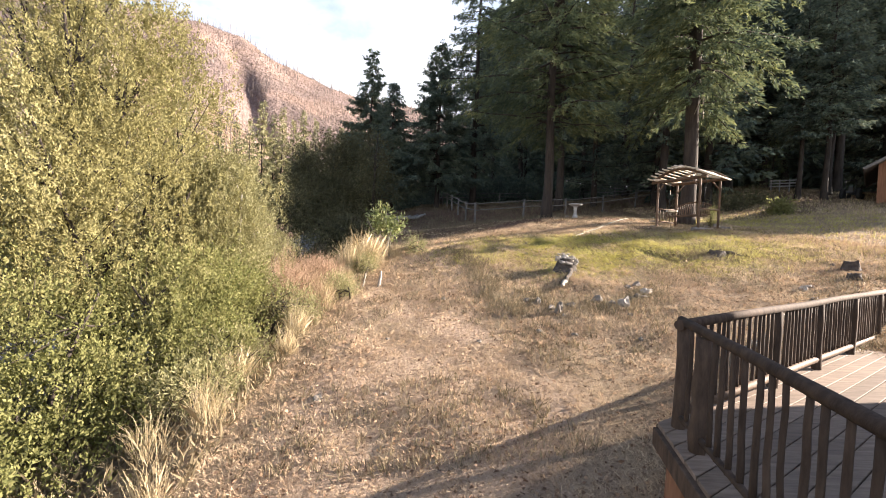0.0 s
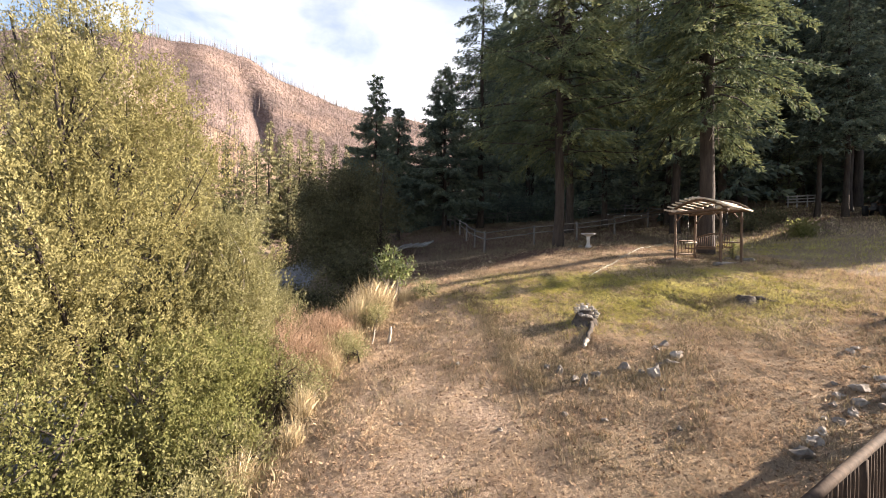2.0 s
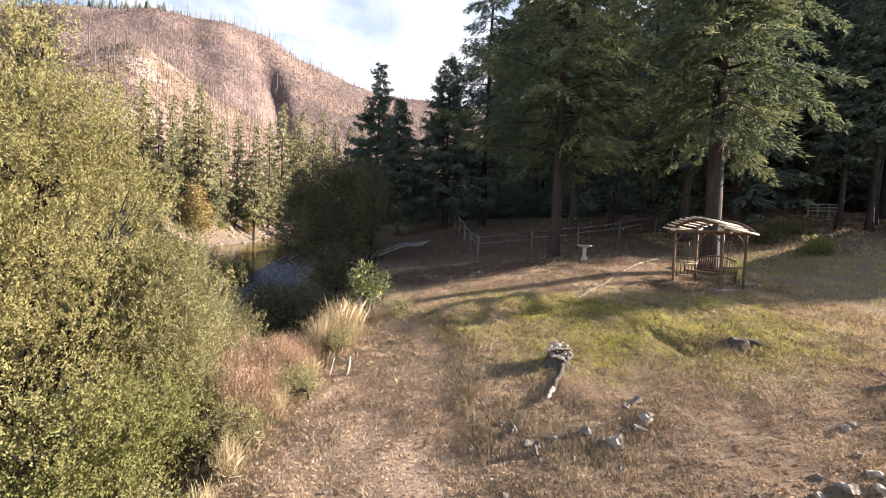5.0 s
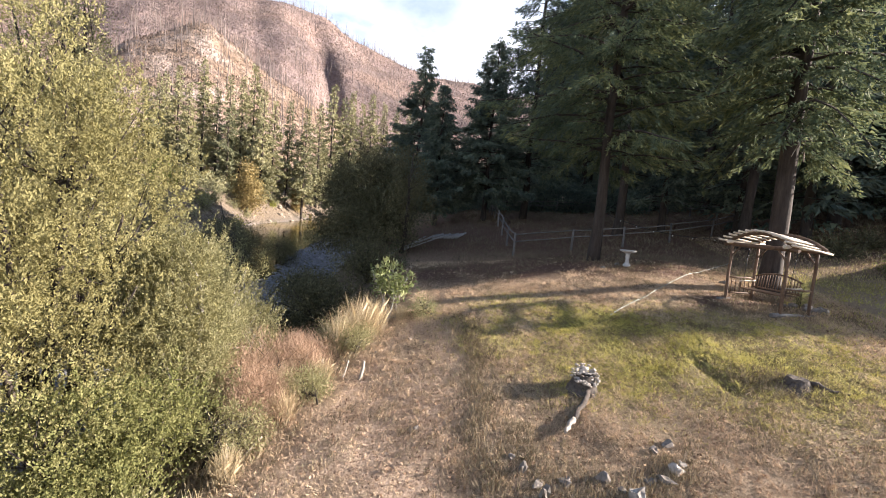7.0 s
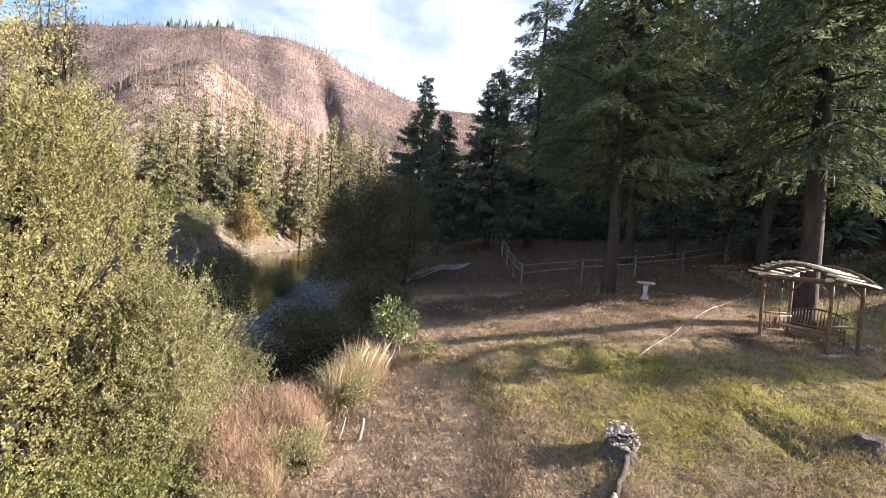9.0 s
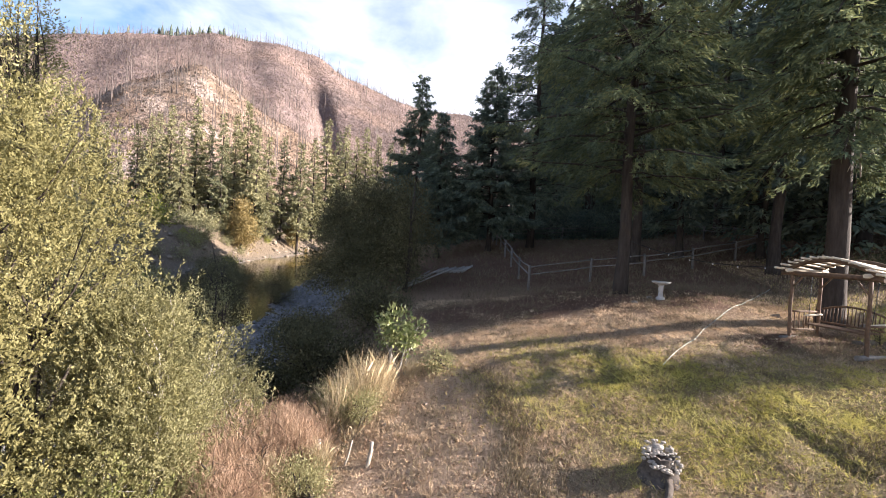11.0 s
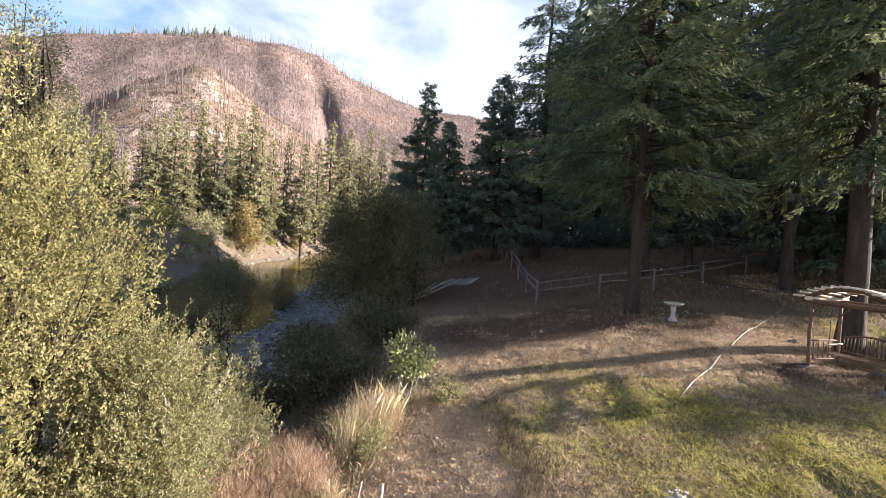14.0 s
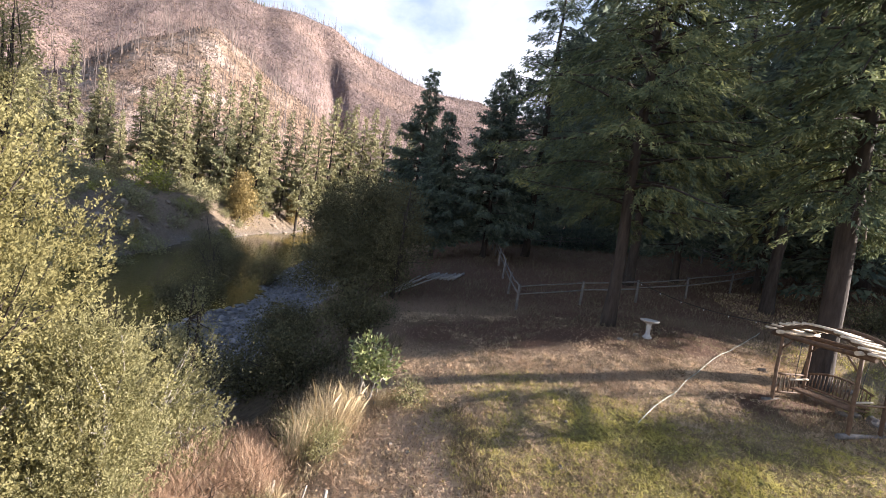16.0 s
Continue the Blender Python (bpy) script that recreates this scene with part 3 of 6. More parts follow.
# a line of surviving firs along the ridge top
n_r = 130
th_r = np.concatenate([rng.uniform(-52, -33, n_r // 3), rng.normal(-38.5, 2.2, n_r - n_r // 3)])
r_r = rng.uniform(610, 660, n_r)
h_r = rng.uniform(8, 17, n_r)
rb = np.stack([r_r * np.sin(np.radians(th_r)), r_r * np.cos(np.radians(th_r)), hill_height(th_r, r_r) - 1], -1)
tiers = []
for t0, t1, w in ((0.12, 0.55, 0.2), (0.38, 0.8, 0.15), (0.62, 1.0, 0.1)):
    a5 = np.radians(np.arange(0, 360, 72))
    ring5 = np.stack([np.cos(a5), np.sin(a5), a5 * 0], -1)
    low = rb[:, None] + ring5 * (h_r * w)[:, None, None] + np.array([0, 0, 1.0]) * (h_r * t0)[:, None, None]
    tip = (rb + np.stack([h_r * 0, h_r * 0, h_r * t1], -1))[:, None]
    for k in range(5):
        tiers.append(np.concatenate([low[:, k:k + 1], low[:, (k + 1) % 5:(k + 1) % 5 + 1], tip], 1))
tv = np.concatenate(tiers).reshape(-1, 3)
tagged(new("ridge_firs", np_mesh("ridge_firs", tv, np.arange(len(tv)).reshape(-1, 3), L_FIR_DARK)), "row of dark firs left along the ridge top", "fir trees", kind="stuff")
# low burnt scrub on the slope
n_b = 46000
th_b, r_b = rng.uniform(-62, 10, n_b), 170 + 480 * rng.random(n_b) ** 0.9
pb = np.stack([r_b * np.sin(np.radians(th_b)), r_b * np.cos(np.radians(th_b)), hill_height(th_b, r_b) - 0.3], -1)
bvv, bff = blades(pb, rng.normal(0, 0.5, (n_b, 3)) + [0, 0, 1], rng.uniform(0.5, 1.7, n_b), rng.uniform(0.35, 0.9, n_b))
L_SCRUB = leaf_material("burnt_scrub", [(0.05, 0.035, 0.028), (0.1, 0.065, 0.048), (0.17, 0.115, 0.078), (0.1, 0.088, 0.048)], 0.1, 0.5, 0.03)
tagged(new("slope_scrub", np_mesh("slope_scrub", bvv, bff, L_SCRUB)), "russet scrub regrowing on the burnt slope", "scrub", kind="stuff")


# ---- trees ----
def trunk_mesh(h, r, lean=(0, 0), sides=12, flare=0.35, steps=14, z0=-0.4):
    bm = bmesh.new()
    pts, rad = [], []
    for i in range(steps + 1):
        t = (i / steps) ** 1.4
        z = z0 + (h - z0) * t
        pts.append((lean[0] * t + 0.06 * math.sin(z * 0.7), lean[1] * t + 0.06 * math.cos(z * 0.5), z))
        rad.append(max(0.012, r * (1 - t) ** 0.85 + r * flare * math.exp(-max(z, 0) / (1.4 * r + 0.1))))
    add_tube(bm, pts, rad, sides, 0.07)
    return bm


def conifer_data(h, bare, reach, n_branch, per_m, spray, seed, joints=5, droop=0.35, lift=0.15, ragged=0.3, shape=0.8, dense=4.5, fat=1.0):
    """Boughs and sprays of a fir: drooping limbs in uneven whorls, each with side twigs that hang with flat sprays."""
    r = np.random.default_rng(seed)
    bm = bmesh.new()
    ps, ds, ls = [], [], []
    down = np.array([0, 0, -1.0])
    for i in range(n_branch):
        u = (i + r.random()) / n_branch
        z = bare + (h - bare) * u ** 0.9
        k = 1 - (z - bare) / (h - bare + 0.01)
        low = min(1.0, 0.55 + (z - bare) / (0.18 * h))
        ln = max(0.25, reach * (0.1 + 0.9 * k ** shape) * low * r.uniform(1 - ragged, 1 + ragged * 0.6))
        az = i * 2.4 + r.normal(0, 0.6)
        out = np.array([math.cos(az), math.sin(az), 0])
        lat = np.array([-out[1], out[0], 0])
        rise_ = lift + 0.5 * (1 - k) ** 2 + r.normal(0, 0.08)
        sag = droop * r.uniform(0.6, 1.3)
        ss = np.linspace(0, 1, joints)
        pts = np.array([0, 0, z]) + out * ln * ss[:, None] - down * (ln * (rise_ * ss - sag * ss ** 2 + 0.12 * ss ** 5))[:, None] + lat * (r.normal(0, 0.1) * ln * ss ** 2)[:, None]
        add_tube(bm, [tuple(p) for p in pts], [max(0.008, 0.016 * ln * (1 - 0.85 * s)) for s in ss], 3, 0, False)
        nb = max(4, int(ln * dense))
        s = 0.14 + 0.86 * (np.arange(nb) + r.random(nb)) / nb
        j = np.clip((s * (joints - 1)).astype(int), 0, joints - 2)
        f = (s * (joints - 1) - j)[:, None]
        root = pts[j] * (1 - f) + pts[j + 1] * f
        lb = np.maximum(0.16, 0.4 * ln * (1.08 - s) ** 0.75 * r.uniform(0.55, 1.25, nb))
        sgn = np.where(np.arange(nb) % 2, 1.0, -1.0)[:, None]
        turn = r.uniform(0.45, 1.1, (nb, 1))
        way = unit(out * np.cos(turn) + lat * sgn * np.sin(turn) + down * r.uniform(0.0, 0.5, (nb, 1)))
        cnt = np.maximum(3, (per_m * lb).astype(int))
        w = np.repeat(np.arange(nb), cnt)
        m = len(w)
        q = r.random(m)[:, None] ** 0.8
        pos = root[w] + way[w] * lb[w][:, None] * q + down * (lb[w][:, None] * 0.3 * q ** 2) + r.normal(0, spray * 0.22, (m, 3)) + down * spray * 0.6 * r.random((m, 1))
        dr = way[w] * 0.7 + lat * r.normal(0, 0.45, (m, 1)) + out * r.uniform(0, 0.4, (m, 1)) + down * r.uniform(-0.15, 0.95, (m, 1)) + r.normal(0, 0.25, (m, 3))
        ps.append(pos), ds.append(dr), ls.append(spray * r.uniform(0.55, 1.35, m))
    p, d, ln = np.concatenate(ps), np.concatenate(ds), np.concatenate(ls)
    v, f = darts(p, d, ln, ln * fat * r.uniform(0.16, 0.32, len(ln)))
    return bm, v, f


def fir(at, h, r, bare, reach, n_branch, per_m, spray, seed, leaf, label, group="", lean=(0, 0), rz=0.0, **kw):
    t = thing("fir_tree", at, label, "fir tree", group, "", rz)
    part("trunk", trunk_mesh(h, r, lean), BARK, t)
    bm, v, f = conifer_data(h, bare, reach, n_branch, per_m, spray, seed, **kw)
    part("bough_frame", bm, BARK, t)
    part("crown", np_mesh("crown", v, f, leaf), leaf, t)
    return t


def bushy(name, at, centres, n_leaf, leaf_len, leaf_w, material, label, category, seed, wood=BARK, stems=7, up=0.4, shell=0.45, group="", world_lobes=False, spread=9.0, rep=24, sprig=0):
    """A bush or broad tree: lobes (x, y, z, rx, ry, rz) filled with small leaves, thicker towards their outside, on forking stems."""
    r = np.random.default_rng(seed)
    t = thing(name, at, label, category, group)
    cs = np.array(centres, dtype=float)
    if world_lobes:
        cs[:, 2] += rise(cs[:, 0], cs[:, 1])
        cs[:, :3] -= at
    vol = (cs[:, 3] * cs[:, 4] + cs[:, 4] * cs[:, 5] + cs[:, 3] * cs[:, 5])
    pick = r.choice(len(cs), n_leaf // rep + 1, p=vol / vol.sum())
    c = cs[pick]
    q = unit(r.normal(size=(len(c), 3)))
    rad = (1 - shell * r.random((len(c), 1)) ** 1.6) * (1 + 0.16 * r.normal(size=(len(c), 1)))
    clump = c[:, :3] + q * c[:, 3:] * rad
    outward = unit(q / c[:, 3:])
    size = r.uniform(0.5, 1.5, (len(c), 1, 1)) * 0.2
    p = (clump[:, None] + np.clip(r.normal(size=(len(c), rep, 3)), -1.5, 1.5) * size * np.array([1, 1, 1.2]) * (leaf_len * spread)).reshape(-1, 3)
    d = (outward[:, None] * 0.8 + r.normal(size=(len(c), rep, 3)) * 0.7 + np.array([0, 0, up])).reshape(-1, 3)
    if sprig:
        # leaves ranked along short upright twigs
        m = len(p) // sprig
        way = unit(d[:m * sprig:sprig] * 0.55 + np.array([0, 0, 0.75]))
        reach = r.uniform(2.5, 7.0, (m, 1)) * leaf_len
        run = r.random((m, sprig, 1)) ** 0.85
        p = (p[:m * sprig:sprig][:, None] + way[:, None] * reach[:, None] * run + r.normal(size=(m, sprig, 3)) * leaf_len * (0.5 - 0.25 * run)).reshape(-1, 3)
        d = (way[:, None] + r.normal(size=(m, sprig, 3)) * 0.5).reshape(-1, 3)
    n = len(p)
    v, f = blades(p, d, leaf_len * r.uniform(0.6, 1.35, n), leaf_w * r.uniform(0.7, 1.3, n), 0.12)
    bm = bmesh.new()
    for i in range(stems):
        c = cs[i % len(cs)]
        end = c[:3] + r.normal(size=3) * c[3:] * 0.45
        b0 = np.array([r.normal(0, 0.18), r.normal(0, 0.18), -0.3])
        m1 = b0 * 0.6 + end * 0.4 + np.array([0, 0, 0.12 * abs(end[2])]) + r.normal(0, 0.1, 3)
        top = min(0.035 + 0.012 * abs(end[2]), 0.1)
        add_tube(bm, [tuple(b0), tuple(m1), tuple(end)], [top, top * 0.65, top * 0.25], 6, 0.05)
        for _ in range(5):
            e2 = c[:3] + unit(r.normal(size=3)) * c[3:] * r.uniform(0.7, 1.02)
            s2 = m1 * 0.4 + end * 0.6
            add_tube(bm, [tuple(s2), tuple((s2 + e2) / 2 + r.normal(0, 0.08, 3)), tuple(e2)], [top * 0.35, top * 0.2, 0.006], 4, 0, False)
    part("stem_frame", bm, wood, t)
    part("foliage", np_mesh("leaves", v, f, material), material, t)
    return t


# two great firs by the lawn
fir((6.0, 23.8, zl(6.0, 23.8)), 27, 0.27, 4.6, 5.4, 235, 38, 0.21, 11, L_FIR, "tall dark green fir with bare lower trunk", shape=0.5, droop=0.5, lift=0.16, ragged=0.5)
fir((11.9, 20.25, zl(11.9, 20.25)), 29, 0.34, 5.4, 4.0, 275, 44, 0.22, 12, L_FIR, "massive fir with sunlit drooping boughs behind the swing", shape=0.45, droop=0.7, lift=0.12, ragged=0.55, fat=1.3)
great = bpy.data.objects["fir_tree.001"]
part("dead_branch", pole((0.28, -0.42, 5.0), (0.16, -0.44, 7.0), 0.02, 0.03, 6, 6, 0.06, 0.1), DEADWOOD, great, "bleached dead branch against the trunk")
part("dead_branch", pole((0.2, -0.45, 6.2), (-0.35, -0.75, 5.1), 0.022, 0.012, 5, 4, 0.05, 0.1), DEADWOOD, great, "bleached dead branch against the trunk")
# firs along the river side and behind the paddock
fir((-7.3, 42.4, zl(-7.3, 42.4)), 20.8 - zl(-7.3, 42.4), 0.24, 3.0, 3.9, 115, 70, 0.25, 13, L_FIR_DARK, "slender dark fir against the sky", ragged=0.5, shape=1.0, dense=7, fat=1.5)
fir((-4.5, 38.0, zl(-4.5, 38.0)), 16.1 - zl(-4.5, 38.0), 0.2, 1.5, 3.2, 130, 70, 0.25, 14, L_FIR_DARK, "dense young dark fir beside a taller one", shape=0.9, dense=7, fat=1.6)
fir((-0.4, 38.5, zl(-0.4, 38.5)), 20.1 - zl(-0.4, 38.5), 0.22, 1.8, 4.2, 140, 60, 0.25, 15, L_FIR_DARK, "dark spire-shaped fir by the paddock", shape=0.8, dense=6, fat=1.5)
fir((3.0, 40.5, zl(3.0, 40.5)), 27, 0.3, 3.0, 4.6, 150, 30, 0.25, 16, L_FIR_DARK, "tall dark fir with ragged boughs behind the paddock fence", shape=0.6, droop=0.45, ragged=0.5, dense=6, fat=1.4)

WOOD = "wood behind the paddock"
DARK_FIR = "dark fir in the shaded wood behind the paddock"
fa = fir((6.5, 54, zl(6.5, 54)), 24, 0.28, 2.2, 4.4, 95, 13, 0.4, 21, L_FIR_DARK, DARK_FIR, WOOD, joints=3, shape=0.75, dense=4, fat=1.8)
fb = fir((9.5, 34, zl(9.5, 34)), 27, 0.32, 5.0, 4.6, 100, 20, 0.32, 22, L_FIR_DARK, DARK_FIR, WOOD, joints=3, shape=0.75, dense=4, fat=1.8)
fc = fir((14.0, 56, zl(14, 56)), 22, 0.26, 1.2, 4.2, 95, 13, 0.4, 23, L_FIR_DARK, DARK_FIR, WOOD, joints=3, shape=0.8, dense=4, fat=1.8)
wood_rng = random.Random(5)
spots = [(6, 60), (10, 54), (18, 54), (22, 52), (20, 46), (25, 46), (23, 38), (27, 40), (17.5, 34.5), (20.5, 35.0), (23.5, 34.5),
         (28, 36.5), (31, 38), (33, 44), (29, 50), (36, 50), (40, 49), (38, 44), (34, 58), (26, 60),
         (52, 52), (57, 56), (12, 61), (37, 62), (13, 36), (16, 30.5), (19.5, 30.8), (35, 37.5), (41, 39.5), (47, 41.5), (24, 42), (28, 44), (30, 41), (35, 46.5), (39, 46.5), (22, 43), (44, 44), (48, 46), (53, 47), (35, 33.2)]
low_spots = [(-4, 58), (-9, 62), (-1, 52), (-6, 66), (-11, 56), (1, 62), (3, 56), (-2, 70), (-14, 64), (-12, 48), (0, 48), (4, 66)]
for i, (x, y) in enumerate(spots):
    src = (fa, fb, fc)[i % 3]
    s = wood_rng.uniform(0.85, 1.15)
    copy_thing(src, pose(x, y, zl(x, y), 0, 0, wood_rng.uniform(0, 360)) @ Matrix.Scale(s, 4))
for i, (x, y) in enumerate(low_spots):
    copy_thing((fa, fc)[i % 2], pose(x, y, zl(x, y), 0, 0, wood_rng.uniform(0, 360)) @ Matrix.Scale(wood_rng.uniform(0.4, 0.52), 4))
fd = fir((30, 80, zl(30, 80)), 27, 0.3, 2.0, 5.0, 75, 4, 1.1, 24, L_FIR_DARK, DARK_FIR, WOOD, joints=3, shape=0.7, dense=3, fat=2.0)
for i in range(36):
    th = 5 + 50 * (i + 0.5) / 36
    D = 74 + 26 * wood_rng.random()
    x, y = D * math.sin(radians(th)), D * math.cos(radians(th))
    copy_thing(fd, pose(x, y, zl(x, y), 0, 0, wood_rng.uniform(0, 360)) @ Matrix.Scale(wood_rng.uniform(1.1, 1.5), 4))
# mostly unseen firs beyond the house, towards the sun, added to shade the ground
high = fir((29.2, 31.0, zl(29.2, 31.0)), 25, 0.3, 6.8, 4.4, 150, 18, 0.34, 36, L_FIR_DARK, "tall fir with a bare trunk and high crown, added to cast shade", "high firs by the yard", joints=4, shape=0.6, dense=4, fat=1.7)
for x, y, s in ((33.2, 31.3, 0.95), (36.0, 31.3, 1.05), (39.6, 31.9, 1.1), (43.6, 32.8, 1.15), (38.5, 35.6, 1.1), (25.6, 28.0, 0.62), (27.3, 29.6, 0.68), (24.6, 28.9, 0.55)):
    copy_thing(high, pose(x, y, zl(x, y), 0, 0, x * 31) @ Matrix.Scale(s, 4))
# lower dense firs out of view, added to shade the yard by the arbour
yard = fir((40.0, 22.0, zl(40.0, 22.0)), 10.2, 0.16, 0.3, 2.4, 90, 14, 0.34, 35, L_FIR_DARK, "dense fir out of view beyond the house yard, added to cast shade", "yard firs", shape=0.5, dense=5, fat=1.8)
for x, y, s in ((44.0, 22.8, 1.15), (37.0, 21.4, 0.85), (37.0, 34.6, 1.35), (43.0, 36.0, 1.45), (48.5, 34.5, 1.6), (44.2, 35.2, 2.1), (36.5, 36.0, 2.2)):
    copy_thing(yard, pose(x, y, zl(x, y), 0, 0, x * 20) @ Matrix.Scale(s, 4))

# far bank: firs of several builds
FAR_LABEL, FAR_GROUP = "olive green fir on the sunlit far bank", "firs on the far bank"
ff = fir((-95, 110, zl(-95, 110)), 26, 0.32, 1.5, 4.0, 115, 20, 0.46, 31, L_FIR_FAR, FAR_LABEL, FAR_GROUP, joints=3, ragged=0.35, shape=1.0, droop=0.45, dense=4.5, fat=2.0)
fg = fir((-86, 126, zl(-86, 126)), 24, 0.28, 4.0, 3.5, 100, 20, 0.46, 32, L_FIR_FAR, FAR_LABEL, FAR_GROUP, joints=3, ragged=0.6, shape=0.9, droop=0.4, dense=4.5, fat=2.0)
# this build wears the shade-darkened needles
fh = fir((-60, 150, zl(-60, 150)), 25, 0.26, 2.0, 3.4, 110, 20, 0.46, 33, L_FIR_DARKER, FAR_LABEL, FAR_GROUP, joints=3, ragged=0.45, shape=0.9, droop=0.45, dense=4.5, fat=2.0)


def far_base(th, D):
    x, y = D * math.sin(radians(th)), D * math.cos(radians(th))
    return x, y, max(zl(x, y), float(hill_height(np.array(th), np.array(D)))) - 0.3


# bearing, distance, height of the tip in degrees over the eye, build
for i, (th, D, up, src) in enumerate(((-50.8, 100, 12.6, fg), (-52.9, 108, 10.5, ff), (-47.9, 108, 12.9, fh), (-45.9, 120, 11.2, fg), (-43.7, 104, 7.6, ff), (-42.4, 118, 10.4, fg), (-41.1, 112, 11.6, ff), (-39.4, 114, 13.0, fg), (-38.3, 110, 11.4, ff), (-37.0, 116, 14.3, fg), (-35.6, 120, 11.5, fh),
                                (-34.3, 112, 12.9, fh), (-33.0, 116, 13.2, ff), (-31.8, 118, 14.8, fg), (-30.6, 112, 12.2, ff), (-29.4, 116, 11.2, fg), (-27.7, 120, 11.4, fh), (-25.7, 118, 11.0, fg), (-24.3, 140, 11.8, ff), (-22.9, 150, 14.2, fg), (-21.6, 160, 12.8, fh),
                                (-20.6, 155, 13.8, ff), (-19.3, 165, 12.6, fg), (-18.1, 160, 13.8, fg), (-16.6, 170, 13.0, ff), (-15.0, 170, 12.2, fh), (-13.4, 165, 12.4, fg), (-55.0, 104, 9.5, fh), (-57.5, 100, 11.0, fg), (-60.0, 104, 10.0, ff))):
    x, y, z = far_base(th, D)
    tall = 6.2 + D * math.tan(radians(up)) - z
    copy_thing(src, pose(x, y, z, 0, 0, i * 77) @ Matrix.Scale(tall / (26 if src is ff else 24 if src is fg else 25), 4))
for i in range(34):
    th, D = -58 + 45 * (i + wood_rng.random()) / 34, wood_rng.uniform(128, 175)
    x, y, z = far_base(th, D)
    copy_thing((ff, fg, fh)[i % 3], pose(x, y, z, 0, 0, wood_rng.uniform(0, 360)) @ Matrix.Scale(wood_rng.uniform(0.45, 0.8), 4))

# dark broadleaf trees between lawn and river, and the wood's undergrowth
oak_rng = np.random.default_rng(4)
oak_lobes = [(0.3, 0, 6.6, 1.2, 1.2, 1.0), (-1.5, 0, 5.2, 1.2, 1.2, 1.1), (1.8, 0.4, 5.6, 1.1, 1.1, 1.2), (0.4, -1.2, 3.6, 1.9, 1.7, 1.6), (-1.8, -1, 2.2, 1.6, 1.5, 1.4), (2.0, -1, 3.0, 1.2, 1.2, 1.5)]
for _ in range(26):
    a_, h_ = oak_rng.uniform(0, 6.283), oak_rng.uniform(1.2, 6.6)
    w_ = 2.7 - 0.22 * h_ + oak_rng.uniform(-0.5, 0.8)
    oak_lobes.append((w_ * math.cos(a_), w_ * math.sin(a_), h_, *oak_rng.uniform(0.4, 0.85, 2), oak_rng.uniform(0.25, 0.6)))
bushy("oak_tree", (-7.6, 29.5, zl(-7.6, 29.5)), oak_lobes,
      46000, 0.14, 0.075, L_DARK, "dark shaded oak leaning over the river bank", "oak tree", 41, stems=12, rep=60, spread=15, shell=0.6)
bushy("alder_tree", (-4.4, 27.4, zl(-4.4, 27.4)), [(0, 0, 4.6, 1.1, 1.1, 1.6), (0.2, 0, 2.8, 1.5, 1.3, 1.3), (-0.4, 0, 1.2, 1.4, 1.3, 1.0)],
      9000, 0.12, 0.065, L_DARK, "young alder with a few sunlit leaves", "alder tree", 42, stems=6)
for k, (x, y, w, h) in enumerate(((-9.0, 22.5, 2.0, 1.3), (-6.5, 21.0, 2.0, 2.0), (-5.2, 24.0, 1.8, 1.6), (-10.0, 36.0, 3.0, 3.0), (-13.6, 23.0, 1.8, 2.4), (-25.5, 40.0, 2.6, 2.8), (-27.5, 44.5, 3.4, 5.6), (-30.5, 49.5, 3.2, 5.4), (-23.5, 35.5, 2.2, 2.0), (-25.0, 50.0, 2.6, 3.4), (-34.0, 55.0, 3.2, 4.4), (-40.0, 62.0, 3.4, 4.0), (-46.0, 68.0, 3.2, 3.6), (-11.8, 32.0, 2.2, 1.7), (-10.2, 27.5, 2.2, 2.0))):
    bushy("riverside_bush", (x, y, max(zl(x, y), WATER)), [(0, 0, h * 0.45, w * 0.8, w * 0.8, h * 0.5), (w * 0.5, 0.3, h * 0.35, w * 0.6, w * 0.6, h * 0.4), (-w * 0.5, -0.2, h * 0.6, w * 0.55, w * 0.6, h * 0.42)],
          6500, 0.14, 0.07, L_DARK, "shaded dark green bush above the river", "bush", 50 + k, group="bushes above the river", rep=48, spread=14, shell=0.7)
for k, (x, y, h) in enumerate(((-8.2, 15.6, 4.7), (-9.4, 18.4, 6.0), (-9.2, 14.3, 4.2), (-7.0, 14.0, 2.4))):
    bushy("sapling", (x, y, zl(x, y)), [(0, 0, h * 0.8, 0.7, 0.7, h * 0.24), (0.3, 0.1, h * 0.52, 0.95, 0.9, h * 0.2), (-0.3, 0, h * 0.3, 0.9, 0.9, h * 0.2)],
          4200, 0.09, 0.045, L_OLIVE, "thin young tree catching the low sun", "sapling", 60 + k, stems=5, group="saplings on the bank")
under_a = bushy("undergrowth_bush", (4, 52, zl(4, 52)), [(0, 0, 1.2, 2.2, 1.8, 1.5), (1.8, 0.4, 0.8, 1.6, 1.4, 1.1), (-1.8, -0.3, 1.0, 1.6, 1.5, 1.2)], 2600, 0.22, 0.085, L_FIR_DARK,
                "dark undergrowth at the foot of the wood", "bush", 71, stems=5, group="undergrowth in the wood")
for i in range(46):
    x = -14 + i * 1.35 + wood_rng.uniform(-1, 1)
    y = wood_rng.uniform(49, 60) if x < 22 else wood_rng.uniform(40, 56)
    if x > 30:
        y = wood_rng.uniform(50, 58)
    copy_thing(under_a, pose(x, y, zl(x, y) - 0.2, 0, 0, wood_rng.uniform(0, 360)) @ Matrix.Scale(wood_rng.uniform(0.8, 1.7), 4))

